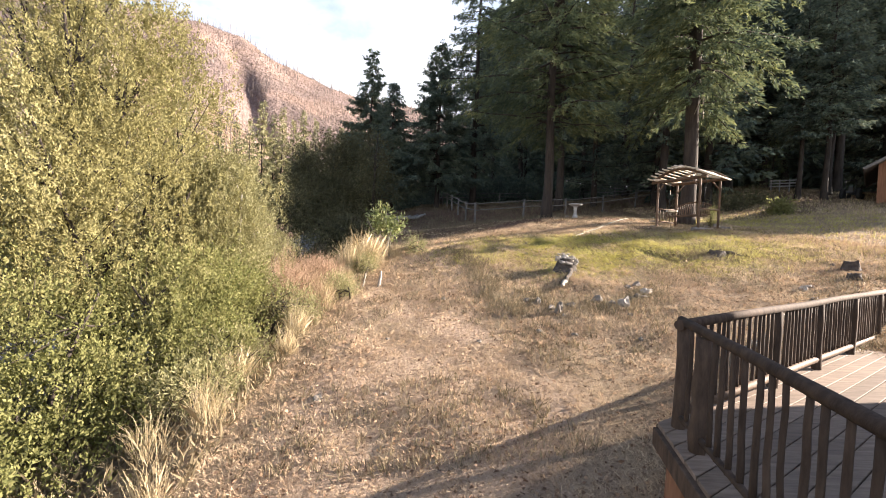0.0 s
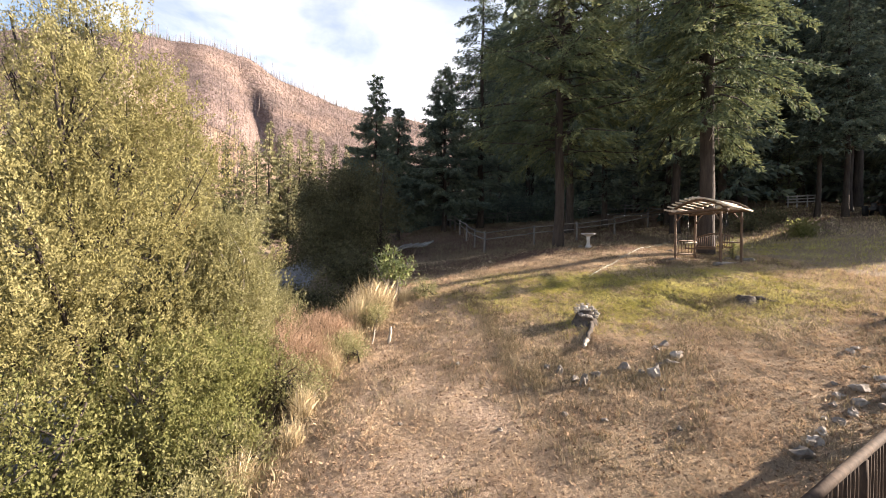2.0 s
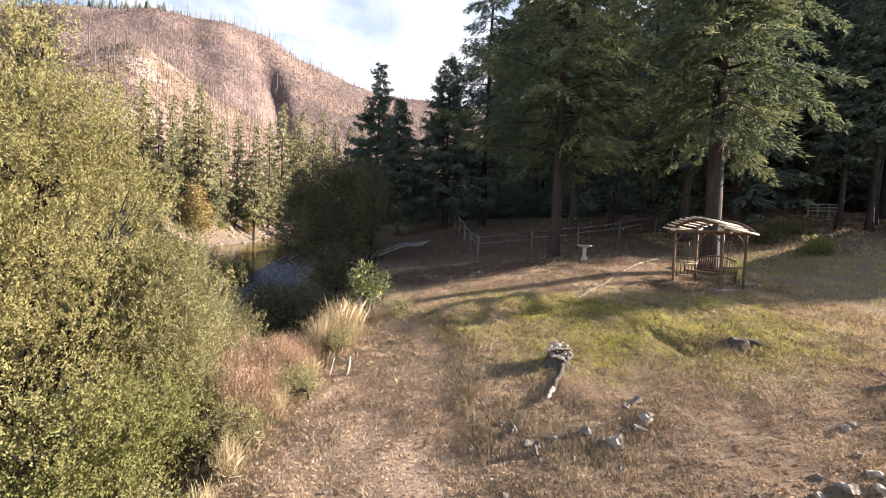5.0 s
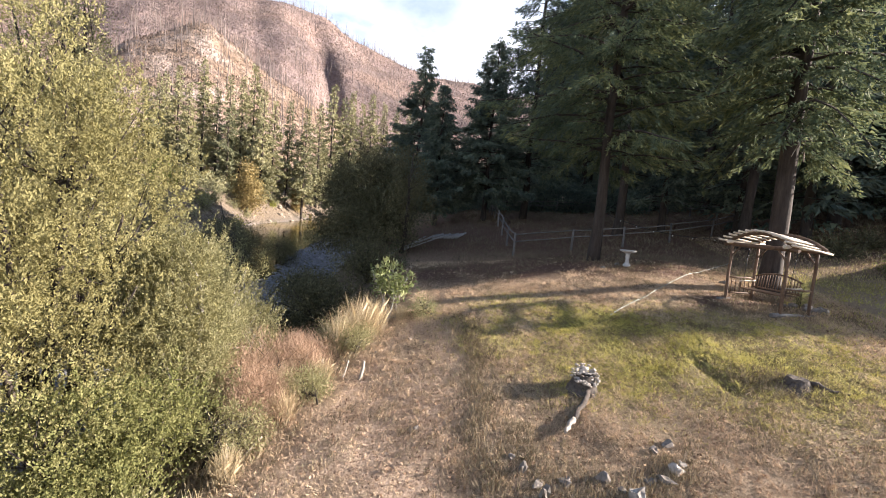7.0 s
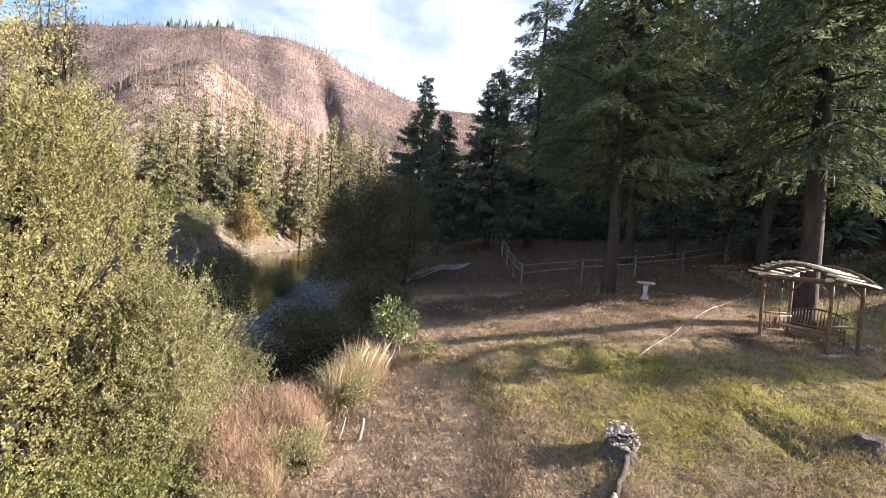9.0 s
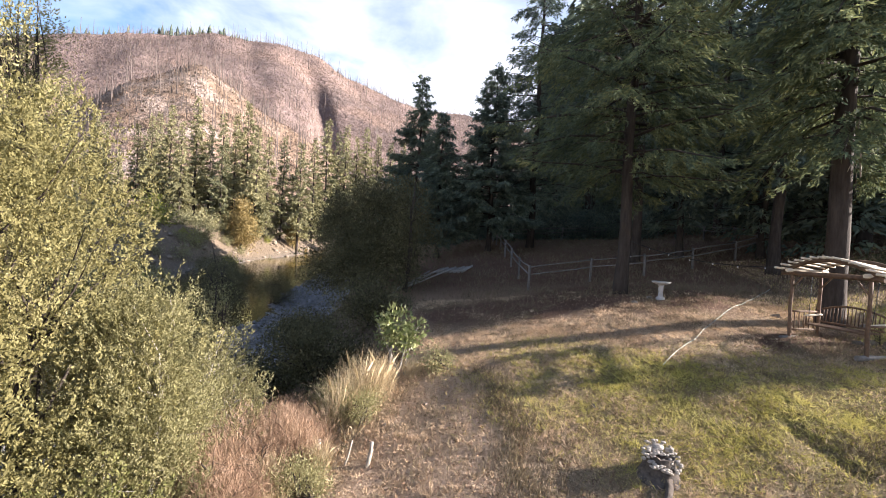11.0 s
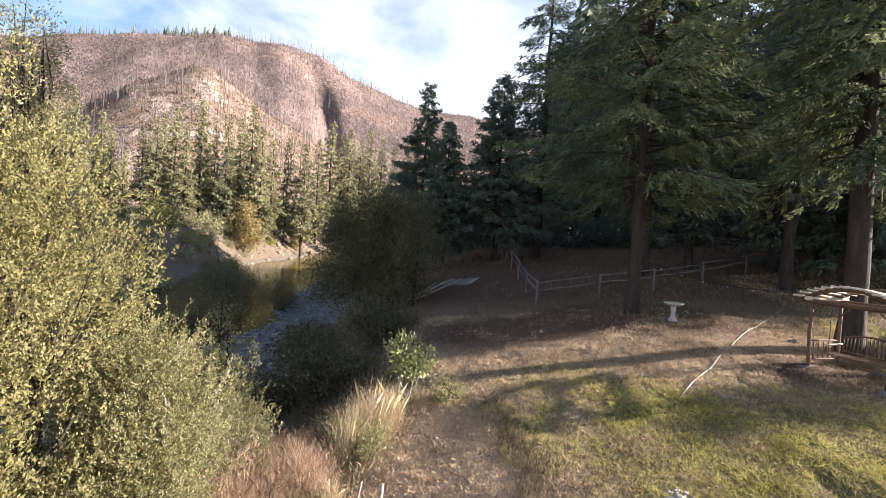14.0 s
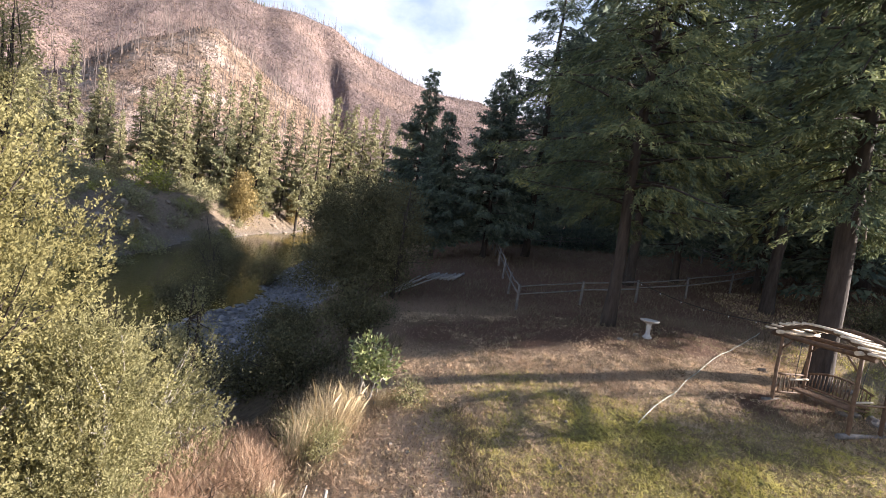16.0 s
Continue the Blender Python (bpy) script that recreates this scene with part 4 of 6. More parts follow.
# far bank: gold and lime broadleaf, low bushes
gx0, gy0, gz0 = far_base(-31.7, 106)
gold = bushy("maple_tree", (gx0, gy0, gz0), [(0, 0, 8.0, 1.7, 1.7, 3.0), (1.5, 0, 4.2, 1.8, 1.7, 2.8), (-1.6, 0.3, 5.2, 1.7, 1.7, 3.0), (0.6, -0.8, 2.6, 2.0, 1.6, 1.8), (-0.4, 0.5, 10.2, 1.0, 1.0, 1.5)], 5200, 0.4, 0.25, L_GOLD, "gold autumn maple on the far bank", "maple tree", 81, stems=6, group="autumn trees on the far bank")
for th, D, s in ((-26.4, 122, 0.7), (-33.2, 124, 0.8), (-36.2, 112, 0.35)):
    copy_thing(gold, pose(*far_base(th, D), 0, 0, th * 9) @ Matrix.Scale(s, 4))
lime = bushy("lime_green_bush", far_base(-40.7, 98), [(0, 0, 2.2, 2.6, 2.4, 2.4), (2.2, 0, 1.5, 2, 2, 1.7)], 1500, 0.36, 0.22, L_LIME, "bright lime green bush on the far bank", "bush", 82, stems=4, group="bushes on the far bank")
scrub = bushy("bank_bush", (-64, 76, zl(-64, 76)), [(0, 0, 1.6, 2.4, 2.2, 1.9), (2, 0.5, 1.0, 1.8, 1.8, 1.3)], 1000, 0.42, 0.22, L_FIR_FAR, "olive bush on the far bank", "bush", 83, stems=4, group="bushes on the far bank")
for i in range(40):
    y = wood_rng.uniform(36, 125)
    x = float(shore_x(y)) - (wood_rng.uniform(-1.0, 3) if y < 56 else wood_rng.uniform(7, 28))
    copy_thing(lime if i % 13 == 3 else scrub, pose(x, y, zl(x, y) - 0.2, 0, 0, wood_rng.uniform(0, 360)) @ Matrix.Scale(wood_rng.uniform(0.35, 0.95), 4))

for i in range(52):
    y = wood_rng.uniform(46, 118) if i % 2 else wood_rng.uniform(44, 66)
    x = float(shore_x(y)) - wood_rng.uniform(1, 15)
    copy_thing((scrub, scrub, lime, scrub, scrub, gold, scrub)[i % 7], pose(x, y, zl(x, y) - 0.2, 0, 0, wood_rng.uniform(0, 360)) @ Matrix.Scale(wood_rng.uniform(0.22, 0.5) * (0.35 if i % 7 == 5 else 1), 4))

for x, y, s in ((-57.5, 79.5, 0.8), (-60.5, 85.0, 0.9), (-55.5, 74.5, 0.7), (-59.0, 91.0, 0.8), (-62.0, 80.5, 0.65), (-53.5, 69.5, 0.7)):
    copy_thing(scrub, pose(x, y, zl(x, y) - 0.2, 0, 0, x * 31) @ Matrix.Scale(s, 4))

# river cobbles
def stone_field(name, xs, ys, zs, sizes, material, label, category, seed):
    r = np.random.default_rng(seed)
    bm = bmesh.new()
    bmesh.ops.create_icosphere(bm, subdivisions=1, radius=1.0)
    bv = np.array([v.co[:] for v in bm.verts])
    bf = np.array([[v.index for v in f.verts] for f in bm.faces])
    bm.free()
    n = len(xs)
    sc = sizes[:, None] * r.uniform(0.6, 1.3, (n, 3)) * [1, 1, 0.6]
    an = r.uniform(0, 6.28, n)
    v = bv[None] * (1 + 0.22 * r.normal(size=(n, len(bv), 1))) * sc[:, None]
    c, s = np.cos(an)[:, None], np.sin(an)[:, None]
    v = np.stack([v[..., 0] * c - v[..., 1] * s, v[..., 0] * s + v[..., 1] * c, v[..., 2]], -1) + np.stack([xs, ys, zs], -1)[:, None]
    f = (bf[None] + (np.arange(n) * len(bv))[:, None, None]).reshape(-1, 3)
    return tagged(new(name, np_mesh(name, v.reshape(-1, 3), f, material, True)), label, category, kind="stuff")


BOULDER = rough_material("sandy_boulder", (0.15, 0.122, 0.095), (0.33, 0.27, 0.21), 2.0, 0.9, 0.4, 0.03)
cx = rng.uniform(-30, -9, 7500)
cy = rng.uniform(14, 75, 7500)
dk = edge_x(cy) - cx
ok = (dk > 6.5) & (land(cx, cy) > WATER - 0.25)
cx, cy = cx[ok], cy[ok]
stone_field("river_cobbles", cx, cy, land(cx, cy), 0.1 + 0.32 * rng.random(len(cx)) ** 4 + 0.04 * rng.random(len(cx)), GRAVEL, "grey river cobbles on the gravel bar", "cobbles", 3)
fy = rng.uniform(38, 125, 700)
fx = shore_x(fy) - rng.uniform(-2.5, 9, 700)
stone_field("bank_boulders", fx, fy, land(fx, fy), 0.15 + 0.6 * rng.random(700) ** 3, BOULDER, "pale boulders along the far bank", "boulders", 4)

# the great willow and the bushes of the near bank
bushy("willow_tree", (-7.5, 9.5, zl(-7.5, 9.5)), [(-7.6, 9.4, 7.3, 0.9, 0.9, 1.3), (-6.6, 10.6, 4.8, 1.15, 1.15, 1.0), (-6.9, 10.3, 6.2, 0.85, 0.85, 0.9), (-7.5, 9.6, 5.8, 1.5, 1.5, 1.4), (-8.6, 8.8, 5.6, 1.6, 1.6, 1.8), (-7.1, 9.9, 4.2, 1.9, 1.8, 1.5), (-7.6, 8.2, 3.6, 2.0, 1.9, 1.8), (-9.2, 8.6, 3.0, 2.0, 2.0, 2.2),
      (-6.7, 10.2, 2.4, 1.9, 1.8, 1.6), (-6.6, 8.2, 1.8, 1.7, 1.6, 1.6), (-7.6, 7.0, 1.6, 2.0, 1.8, 1.8), (-8.4, 11.4, 2.6, 1.8, 1.8, 2.4), (-9.8, 6.8, 2.2, 2.0, 2.0, 2.2), (-7.0, 9.6, 0.6, 2.0, 2.0, 1.3)],
      180000, 0.066, 0.029, L_WILLOW, "big yellow-green willow in sun on the river bank", "willow tree", 91, BARK, stems=11, world_lobes=True, spread=12.5, rep=64, sprig=16)
bushy("olive_bush", (-5.2, 11.0, zl(-5.2, 11.0)), [(-5.65, 11.1, 2.8, 0.75, 0.75, 0.95), (-5.4, 10.9, 1.5, 1.05, 1.05, 1.1), (-6.15, 11.3, 1.9, 1.1, 1.1, 1.3), (-5.15, 10.7, 0.3, 1.0, 1.05, 0.9), (-5.95, 10.6, 0.8, 1.2, 1.2, 1.2)], 92000, 0.06, 0.022, L_OLIVE, "grey-green bushy willow before the taller one", "bush", 92, BARK_PALE, stems=10, world_lobes=True, spread=11, rep=48, sprig=16)
bushy("olive_bush", (-5.9, 13.4, zl(-5.9, 13.4)), [(-5.9, 13.4, 1.3, 0.9, 0.9, 1.2), (-5.3, 13.0, 0.4, 1.0, 1.0, 0.9)], 16000, 0.07, 0.026, L_OLIVE, "low grey-green bush on the bank", "bush", 93, BARK_PALE, stems=6, world_lobes=True, rep=48, sprig=16)
bushy("green_bush", (-4.6, 8.6, zl(-4.6, 8.6)), [(-4.5, 8.9, 0.4, 0.9, 1.0, 0.8), (-5.2, 8.0, 0.5, 1.1, 1.1, 1.0), (-4.2, 7.7, -0.2, 0.8, 0.9, 0.6)], 27000, 0.06, 0.03, L_GREEN, "leafy green bush at the foot of the willow", "bush", 94, stems=7, world_lobes=True, rep=60, spread=13, shell=0.55, sprig=12)
bushy("green_bush", (-5.6, 5.8, zl(-5.6, 5.8)), [(-5.4, 5.8, -0.5, 1.3, 1.3, 0.9), (-4.6, 5.0, -1.0, 1.0, 1.1, 0.6), (-6.3, 6.4, 0.1, 1.3, 1.3, 1.2), (-4.9, 6.9, -0.4, 1.0, 1.0, 0.8)], 36000, 0.058, 0.03, L_GREEN, "low leafy green bush on the near bank", "bush", 95, stems=7, world_lobes=True, rep=60, spread=14, shell=0.55, sprig=12)
bushy("green_bush", (-4.6, 3.6, zl(-4.6, 3.6)), [(-4.5, 3.6, -1.3, 1.1, 1.1, 0.6), (-5.5, 4.0, -1.2, 1.2, 1.2, 0.8), (-6.4, 4.6, -0.9, 1.2, 1.2, 1.0)], 21000, 0.058, 0.03, L_GREEN, "shaded leafy bush low on the bank", "bush", 96, stems=5, world_lobes=True, rep=60, spread=14, shell=0.55, sprig=12)
bushy("willow_tree", (-11.6, 13.8, zl(-11.6, 13.8)), [(-12.0, 13.6, 9.8, 0.9, 0.9, 1.4), (-12.9, 13.2, 8.6, 1.1, 1.1, 1.8), (-11.3, 13.6, 8.0, 0.7, 0.7, 1.1), (-11.8, 13.6, 8.4, 0.8, 0.8, 1.7), (-11.4, 13.7, 6.4, 1.0, 1.0, 1.5), (-12.4, 13.2, 6.6, 1.2, 1.2, 1.7), (-11.9, 13.4, 4.4, 1.5, 1.5, 1.8)], 22000, 0.085, 0.036, L_OLIVE, "tall thin grey-green willow with bare upper twigs", "willow tree", 97, BARK, stems=16, shell=0.8, world_lobes=True)


def twig_bush(at, w, h, n, material, label, category, seed, lean=0.5, width=0.012, group=""):
    """Fine upright twigs from one root."""
    r = np.random.default_rng(seed)
    t = thing(category.replace(" ", "_"), at, label, category, group)
    a = r.uniform(0, 6.283, n)
    q = r.random(n) ** 0.6
    p = np.stack([np.cos(a) * q * w * 0.75, np.sin(a) * q * w * 0.75, -0.1 + r.random(n) * h * 0.5], -1)
    d = np.stack([np.cos(a) * q * lean, np.sin(a) * q * lean, np.ones(n)], -1) + r.normal(0, 0.22, (n, 3))
    ln = h * r.uniform(0.35, 0.75, n) * (1.1 - 0.45 * q)
    v, f = spikes(p, d, ln, width, 0.25)
    part("foliage", np_mesh("foliage", v, f, material), material, t)
    return t


for k, (x, y, w, h) in enumerate(((-4.4, 12.1, 0.95, 1.6), (-3.6, 11.0, 0.65, 1.0), (-3.6, 13.0, 0.7, 1.1), (-5.1, 13.0, 0.8, 1.6), (-4.3, 13.9, 0.65, 1.2), (-4.9, 11.6, 0.6, 1.3))):
    bushy("russet_bush", (x, y, zl(x, y)), [(0, 0, h * 0.5, w, w, h * 0.5), (0.2 * w, -0.2 * w, h * 0.3, w, w, h * 0.35)], 13000, 0.2, 0.006, L_RED, "russet leafless twiggy bush on the bank", "bush", 110 + k, stems=9, up=1.1, shell=0.9, group="russet bushes", spread=3.5)
for k, (x, y, w, h, n) in enumerate(((-2.65, 15.0, 1.2, 1.6, 1100), (-3.0, 14.2, 0.9, 1.5, 700), (-2.3, 15.5, 0.7, 1.3, 600), (-2.9, 10.9, 0.45, 0.9, 500), (-3.0, 9.0, 0.45, 0.85, 420), (-2.85, 8.0, 0.4, 0.7, 300), (-3.05, 5.6, 0.45, 0.95, 260), (-3.5, 5.1, 0.4, 0.8, 180), (-2.95, 4.3, 0.4, 0.6, 160), (-3.3, 7.0, 0.5, 0.8, 420), (-1.7, 16.4, 0.5, 0.7, 500), (-3.5, 11.9, 0.4, 1.0, 400), (-2.7, 12.5, 0.35, 0.8, 350))):
    twig_bush((x, y, zl(x, y)), w * 0.65, h * 1.1, int(n * 1.05), STRAW, "tall dry straw-coloured grass clump", "grass clump", 130 + k, 0.3, 0.005, "dry grass clumps along the bank")
for k, (x, y, w, h) in enumerate(((-3.4, 9.8, 0.7, 0.9), (-3.7, 7.4, 0.7, 0.8), (-3.6, 6.2, 0.6, 0.7), (-2.8, 11.7, 0.5, 0.6), (-2.5, 14.3, 0.5, 0.6), (-3.3, 14.7, 0.6, 0.8))):
    bushy("grey_scrub", (x, y, zl(x, y)), [(0, 0, h * 0.5, w, w, h * 0.5)], 3600, 0.07, 0.02, L_OLIVE, "low grey scrub at the edge of the bank", "scrub", 150 + k, stems=5, group="scrub along the bank")
bushy("rhododendron", (-2.2, 16.4, zl(-2.2, 16.4)), [(0, 0, 1.65, 0.46, 0.46, 0.34), (0.36, 0, 1.42, 0.36, 0.36, 0.27), (-0.36, 0.1, 1.42, 0.36, 0.36, 0.27), (0.1, -0.2, 1.2, 0.4, 0.3, 0.2)], 820, 0.17, 0.07, L_RHODO, "glossy green rhododendron with leggy stems", "rhododendron", 160, BARK_PALE, stems=4, spread=4.5)
bushy("low_shrub", (-0.9, 16.6, zl(-0.9, 16.6)), [(0, 0, 0.3, 0.4, 0.4, 0.3)], 1200, 0.07, 0.035, L_OLIVE, "small olive-green shrub by the path", "shrub", 161, stems=3)


# ---- the swing arbour ----
def arbour(at, rz):
    t = thing("swing_arbour", at, "rustic peeled-pole arbour with arched slat roof and bench swing", "garden arbour", rz=rz)
    L, D, H = 2.0, 1.15, 1.9
    for i, (x, y) in enumerate(((-L / 2, -D / 2), (L / 2, -D / 2), (-L / 2, D / 2), (L / 2, D / 2))):
        part("post", pole((x, y, -0.4), (x, y, H), 0.052, 0.045, 8, 5, 0.012), WOOD_PERGOLA, t)
        sx = -1 if x > 0 else 1
        part("brace", pole((x, y, H - 0.38), (x + sx * 0.32, y, H - 0.02), 0.025, 0.025, 6, 3, 0.008), WOOD_PERGOLA, t)
    for y in (-D / 2, D / 2):
        part("beam", pole((-L / 2 - 0.3, y, H + 0.05), (L / 2 + 0.3, y, H + 0.05), 0.072, 0.066, 8, 6, 0.012), WOOD_PERGOLA, t)
        bm = bmesh.new()
        add_tube(bm, [(-1.24 + 2.48 * s, y, H + 0.1 + 0.4 * (1 - (2 * s - 1) ** 2)) for s in np.linspace(0, 1, 9)], 0.065, 8, 0.05)
        part("arched_beam", bm, WOOD_PERGOLA, t)
    for x in (-L / 2, L / 2):
        part("tie", pole((x, -D / 2 - 0.22, H + 0.13), (x, D / 2 + 0.22, H + 0.13), 0.06, 0.055, 8, 3, 0.01), WOOD_PALE, t, "pale cut log end")
    for i in range(14):
        s = i / 13
        x = -1.3 + 2.6 * s
        z = H + 0.18 + 0.4 * (1 - (2 * s - 1) ** 2)
        e = random.uniform(-0.06, 0.06)
        part("roof_slat", pole((x, -D / 2 - 0.34 + e, z + random.uniform(-0.01, 0.02)), (x + random.uniform(-0.03, 0.03), D / 2 + 0.12 + e, z - 0.16), 0.034, 0.031, 7, 3, 0.008), WOOD_PALE, t)
    for x in (-L / 2, L / 2):
        for z in (0.22, 0.78) if x < 0 else (0.7,):
            part("side_rail", pole((x, -D / 2, z), (x, D / 2, z), 0.03, 0.03, 7, 3, 0.006), WOOD_PERGOLA, t)
        for k in range(5 if x < 0 else 0):
            y = -D / 2 + D * (k + 1) / 6
            part("baluster", pole((x, y, 0.22), (x, y, 0.78), 0.018, 0.016, 6, 3, 0.006), WOOD_PERGOLA, t)
        part("sill_log", pole((x, -D / 2 - 0.3, -0.05 if x < 0 else -0.13), (x, D / 2 + 0.25, -0.05 if x < 0 else -0.13), 0.075, 0.068, 9, 4, 0.012), WOOD_FENCE, t, "half-sunk grey sill log")
    # bench swing
    bench = part("bench_swing", box((1.6, 0.06, 0.05), (0, -0.22, 0.44)), WOOD_PERGOLA, t)
    for k in range(6):
        part("seat_slat", box((1.6, 0.06, 0.025), (0, -0.14 + k * 0.085, 0.455), 0, 0.004), WOOD_PERGOLA, bench)
    bm = bmesh.new()
    add_tube(bm, [(-0.8 + 1.6 * s, 0.42, 0.9 + 0.17 * (1 - (2 * s - 1) ** 2)) for s in np.linspace(0, 1, 9)], 0.03, 7, 0.05)
    part("top_rail", bm, WOOD_PERGOLA, bench)
    part("back_rail", pole((-0.8, 0.38, 0.52), (0.8, 0.38, 0.52), 0.028, 0.028, 7, 3, 0.006), WOOD_PERGOLA, bench)
    for k in range(17):
        x = -0.75 + 1.5 * k / 16
        part("back_slat", pole((x, 0.38, 0.52), (x, 0.42, 0.9 + 0.17 * (1 - (x / 0.8) ** 2)), 0.017, 0.015, 6, 2, 0.004), WOOD_PERGOLA, bench)
    for x in (-0.8, 0.8):
        part("arm", pole((x, -0.25, 0.68), (x, 0.42, 0.72), 0.03, 0.028, 7, 3, 0.006), WOOD_PALE, bench, "pale peeled arm rest")
        part("arm_post", pole((x, -0.2, 0.44), (x, -0.2, 0.68), 0.025, 0.025, 6, 2, 0.004), WOOD_PERGOLA, bench)
        part("chain", pole((x, -0.1, 0.69), (x * 1.05, 0.0, H + 0.02), 0.009, 0.009, 5, 2, 0), METAL_DARK, bench)
    return t


arbour((10.5, 17.85, 3.46), -69.0)
sx_, sy_ = 11.85, 18.25
bushy("juniper", (sx_, sy_, zl(sx_, sy_)), [(0, 0, 0.3, 0.13, 0.13, 0.28), (0.03, 0, 0.65, 0.08, 0.08, 0.24)], 1300, 0.07, 0.014, L_GREEN, "young upright juniper at the foot of the arbour", "juniper", 165, stems=3, spread=6.0, up=1.0)


# ---- stones, stumps, logs ----
def rock(at, size, seed, material=STONE, label="grey field stone lying in the grass", group="stones in the lawn", rz=0.0):
    ob = part("rock", rock_mesh(tuple(v * 0.85 for v in size), seed, 2, 0.75), material)
    ob.matrix_world = pose(at[0], at[1], at[2] + size[2] * 0.22, random.uniform(-12, 12), random.uniform(-12, 12), rz)
    return tagged(ob, label, "rock", group)


ring_stones = [(4.16, 9.16, 0.15, 0.11, 0.17, 1), (4.97, 9.8, 0.17, 0.12, 0.1, 1), (5.12, 9.95, 0.1, 0.08, 0.07, 1), (4.7, 9.6, 0.2, 0.13, 0.08, 0), (4.45, 9.55, 0.12, 0.1, 0.06, 0), (2.69, 9.05, 0.12, 0.1, 0.2, 0), (3.06, 9.4, 0.15, 0.12, 0.08, 0),
               (3.7, 9.5, 0.14, 0.12, 0.15, 0), (3.95, 9.3, 0.08, 0.07, 0.06, 0), (2.35, 9.6, 0.1, 0.08, 0.16, 0), (2.15, 9.9, 0.09, 0.08, 0.1, 0), (4.75, 10.3, 0.1, 0.09, 0.07, 0), (5.05, 10.5, 0.13, 0.1, 0.08, 0), (2.6, 9.3, 0.16, 0.1, 0.08, 0), (2.75, 8.85, 0.06, 0.05, 0.05, 1)]
for i, (x, y, a, b, c, p) in enumerate(ring_stones):
    rock((x, y, zl(x, y)), (a, b, c), i + 1, STONE_PALE if p else STONE, "pale quartz stone in the lawn" if p else "grey field stone in the lawn", rz=i * 47)
bed = [(4.9, 6.45, .2), (5.25, 6.65, .17), (5.55, 6.85, .12), (6.0, 7.05, .14), (6.35, 7.2, .1), (6.75, 7.5, .16), (7.1, 7.85, .2), (7.5, 7.8, .15), (6.6, 7.75, .13), (6.3, 7.5, .1), (7.3, 7.45, .24), (7.7, 8.1, .14), (7.9, 8.6, .11), (8.3, 9.3, .12), (8.5, 9.4, .1), (6.9, 8.15, .1), (5.9, 7.2, .08), (7.6, 7.3, .2), (6.95, 7.3, .13), (8.0, 8.0, .18)]
for i, (x, y, r) in enumerate(bed):
    rock((x, y, zl(x, y)), (r * 0.85, r * 0.65, r * 0.6), 30 + i, STONE_PALE if i % 3 else STONE, "pale stone edging a bed near the deck", "stones edging the bed", i * 33)
for i, (x, y, r) in enumerate(((10.6, 20.9, .14), (11.9, 18.0, .2), (11.75, 17.75, .16), (12.1, 17.9, .14), (11.6, 18.25, .15), (12.45, 18.1, .18), (11.3, 18.3, .13), (12.9, 20.2, .15), (13.1, 20.0, .12), (6.85, 22.65, .13), (6.1, 22.0, .1))):
    rock((x, y, zl(x, y)), (r * 1.4, r, r * 0.8), 60 + i, STONE, "grey stone at the foot of the arbour", "stones by the arbour", i * 51)
for i in range(26):
    x, y = random.uniform(-2, 12), random.uniform(6, 18)
    r = random.uniform(0.03, 0.07)
    rock((x, y, zl(x, y)), (r * 1.3, r, r * 0.8), 80 + i, STONE, "small stone in the dry grass", "small stones in the grass", i * 29)


def stump(at, r, h, seed, label, roots=6, rz=0.0, jag=0.3):
    t = thing("tree_stump", at, label, "tree stump", rz=rz)
    bm = bmesh.new()
    n, rows = 20, 7
    rings = []
    rr = random.Random(seed)
    lobes = [(rr.uniform(0, 6.28), rr.uniform(0.2, 0.5)) for _ in range(roots)]
    for j in range(rows):
        s = j / (rows - 1)
        ringv = []
        for k in range(n):
            a = 2 * math.pi * k / n
            fl = sum(w * max(0, math.cos(a - b)) ** 6 for b, w in lobes)
            rad = r * (1 - 0.25 * s + (1 - s) ** 2.2 * (0.25 + fl)) * (1 + rr.uniform(-0.05, 0.05))
            z = -0.15 + (h + 0.15) * s + (rr.uniform(-1, 1) * jag * h * 0.5 if j == rows - 1 else 0)
            ringv.append(bm.verts.new((rad * math.cos(a), rad * math.sin(a), z)))
        rings.append(ringv)
    for r0, r1 in zip(rings, rings[1:]):
        for k in range(n):
            bm.faces.new((r0[k], r0[(k + 1) % n], r1[(k + 1) % n], r1[k]))
    c = bm.verts.new((0, 0, h * 0.78))
    for k in range(n):
        bm.faces.new((rings[-1][k], rings[-1][(k + 1) % n], c))
    part("wood", bm, STUMP, t)
    return t


S1 = (3.8, 12.35)
st = stump((*S1, zl(*S1)), 0.31, 0.3, 1, "grey rotten stump used as a bowl of white pebbles")
for i in range(120):
    a, q = random.uniform(0, 6.28), 0.33 * math.sqrt(random.random())
    s = random.uniform(0.022, 0.042)
    ob = part("pebble", rock_mesh((s * 1.2, s, s * 0.8), 200 + i, 1), STONE_PALE, st, "")
    ob.location = (q * math.cos(a), q * math.sin(a) - 0.04, 0.26 + 0.45 * q * math.sin(a) + random.uniform(0, 0.06))
ob = part("round_stone", rock_mesh((0.12, 0.1, 0.075), 250, 2, 0.12), STONE_PALE, st, "pale round boulder on the pebbles")
ob.location = (0.0, 0.17, 0.36)
part("root", pole((0.05, -0.3, 0.0), (-0.4, -1.35, -0.27), 0.07, 0.045, 8, 6, 0.04, 0.2), STUMP, st)
part("dead_root", pole((-0.4, -1.3, -0.24), (-0.62, -1.8, -0.31), 0.06, 0.035, 8, 5, 0.03, 0.25), DEADWOOD, st, "bleached root end on the ground")
S2 = (8.6, 12.85)
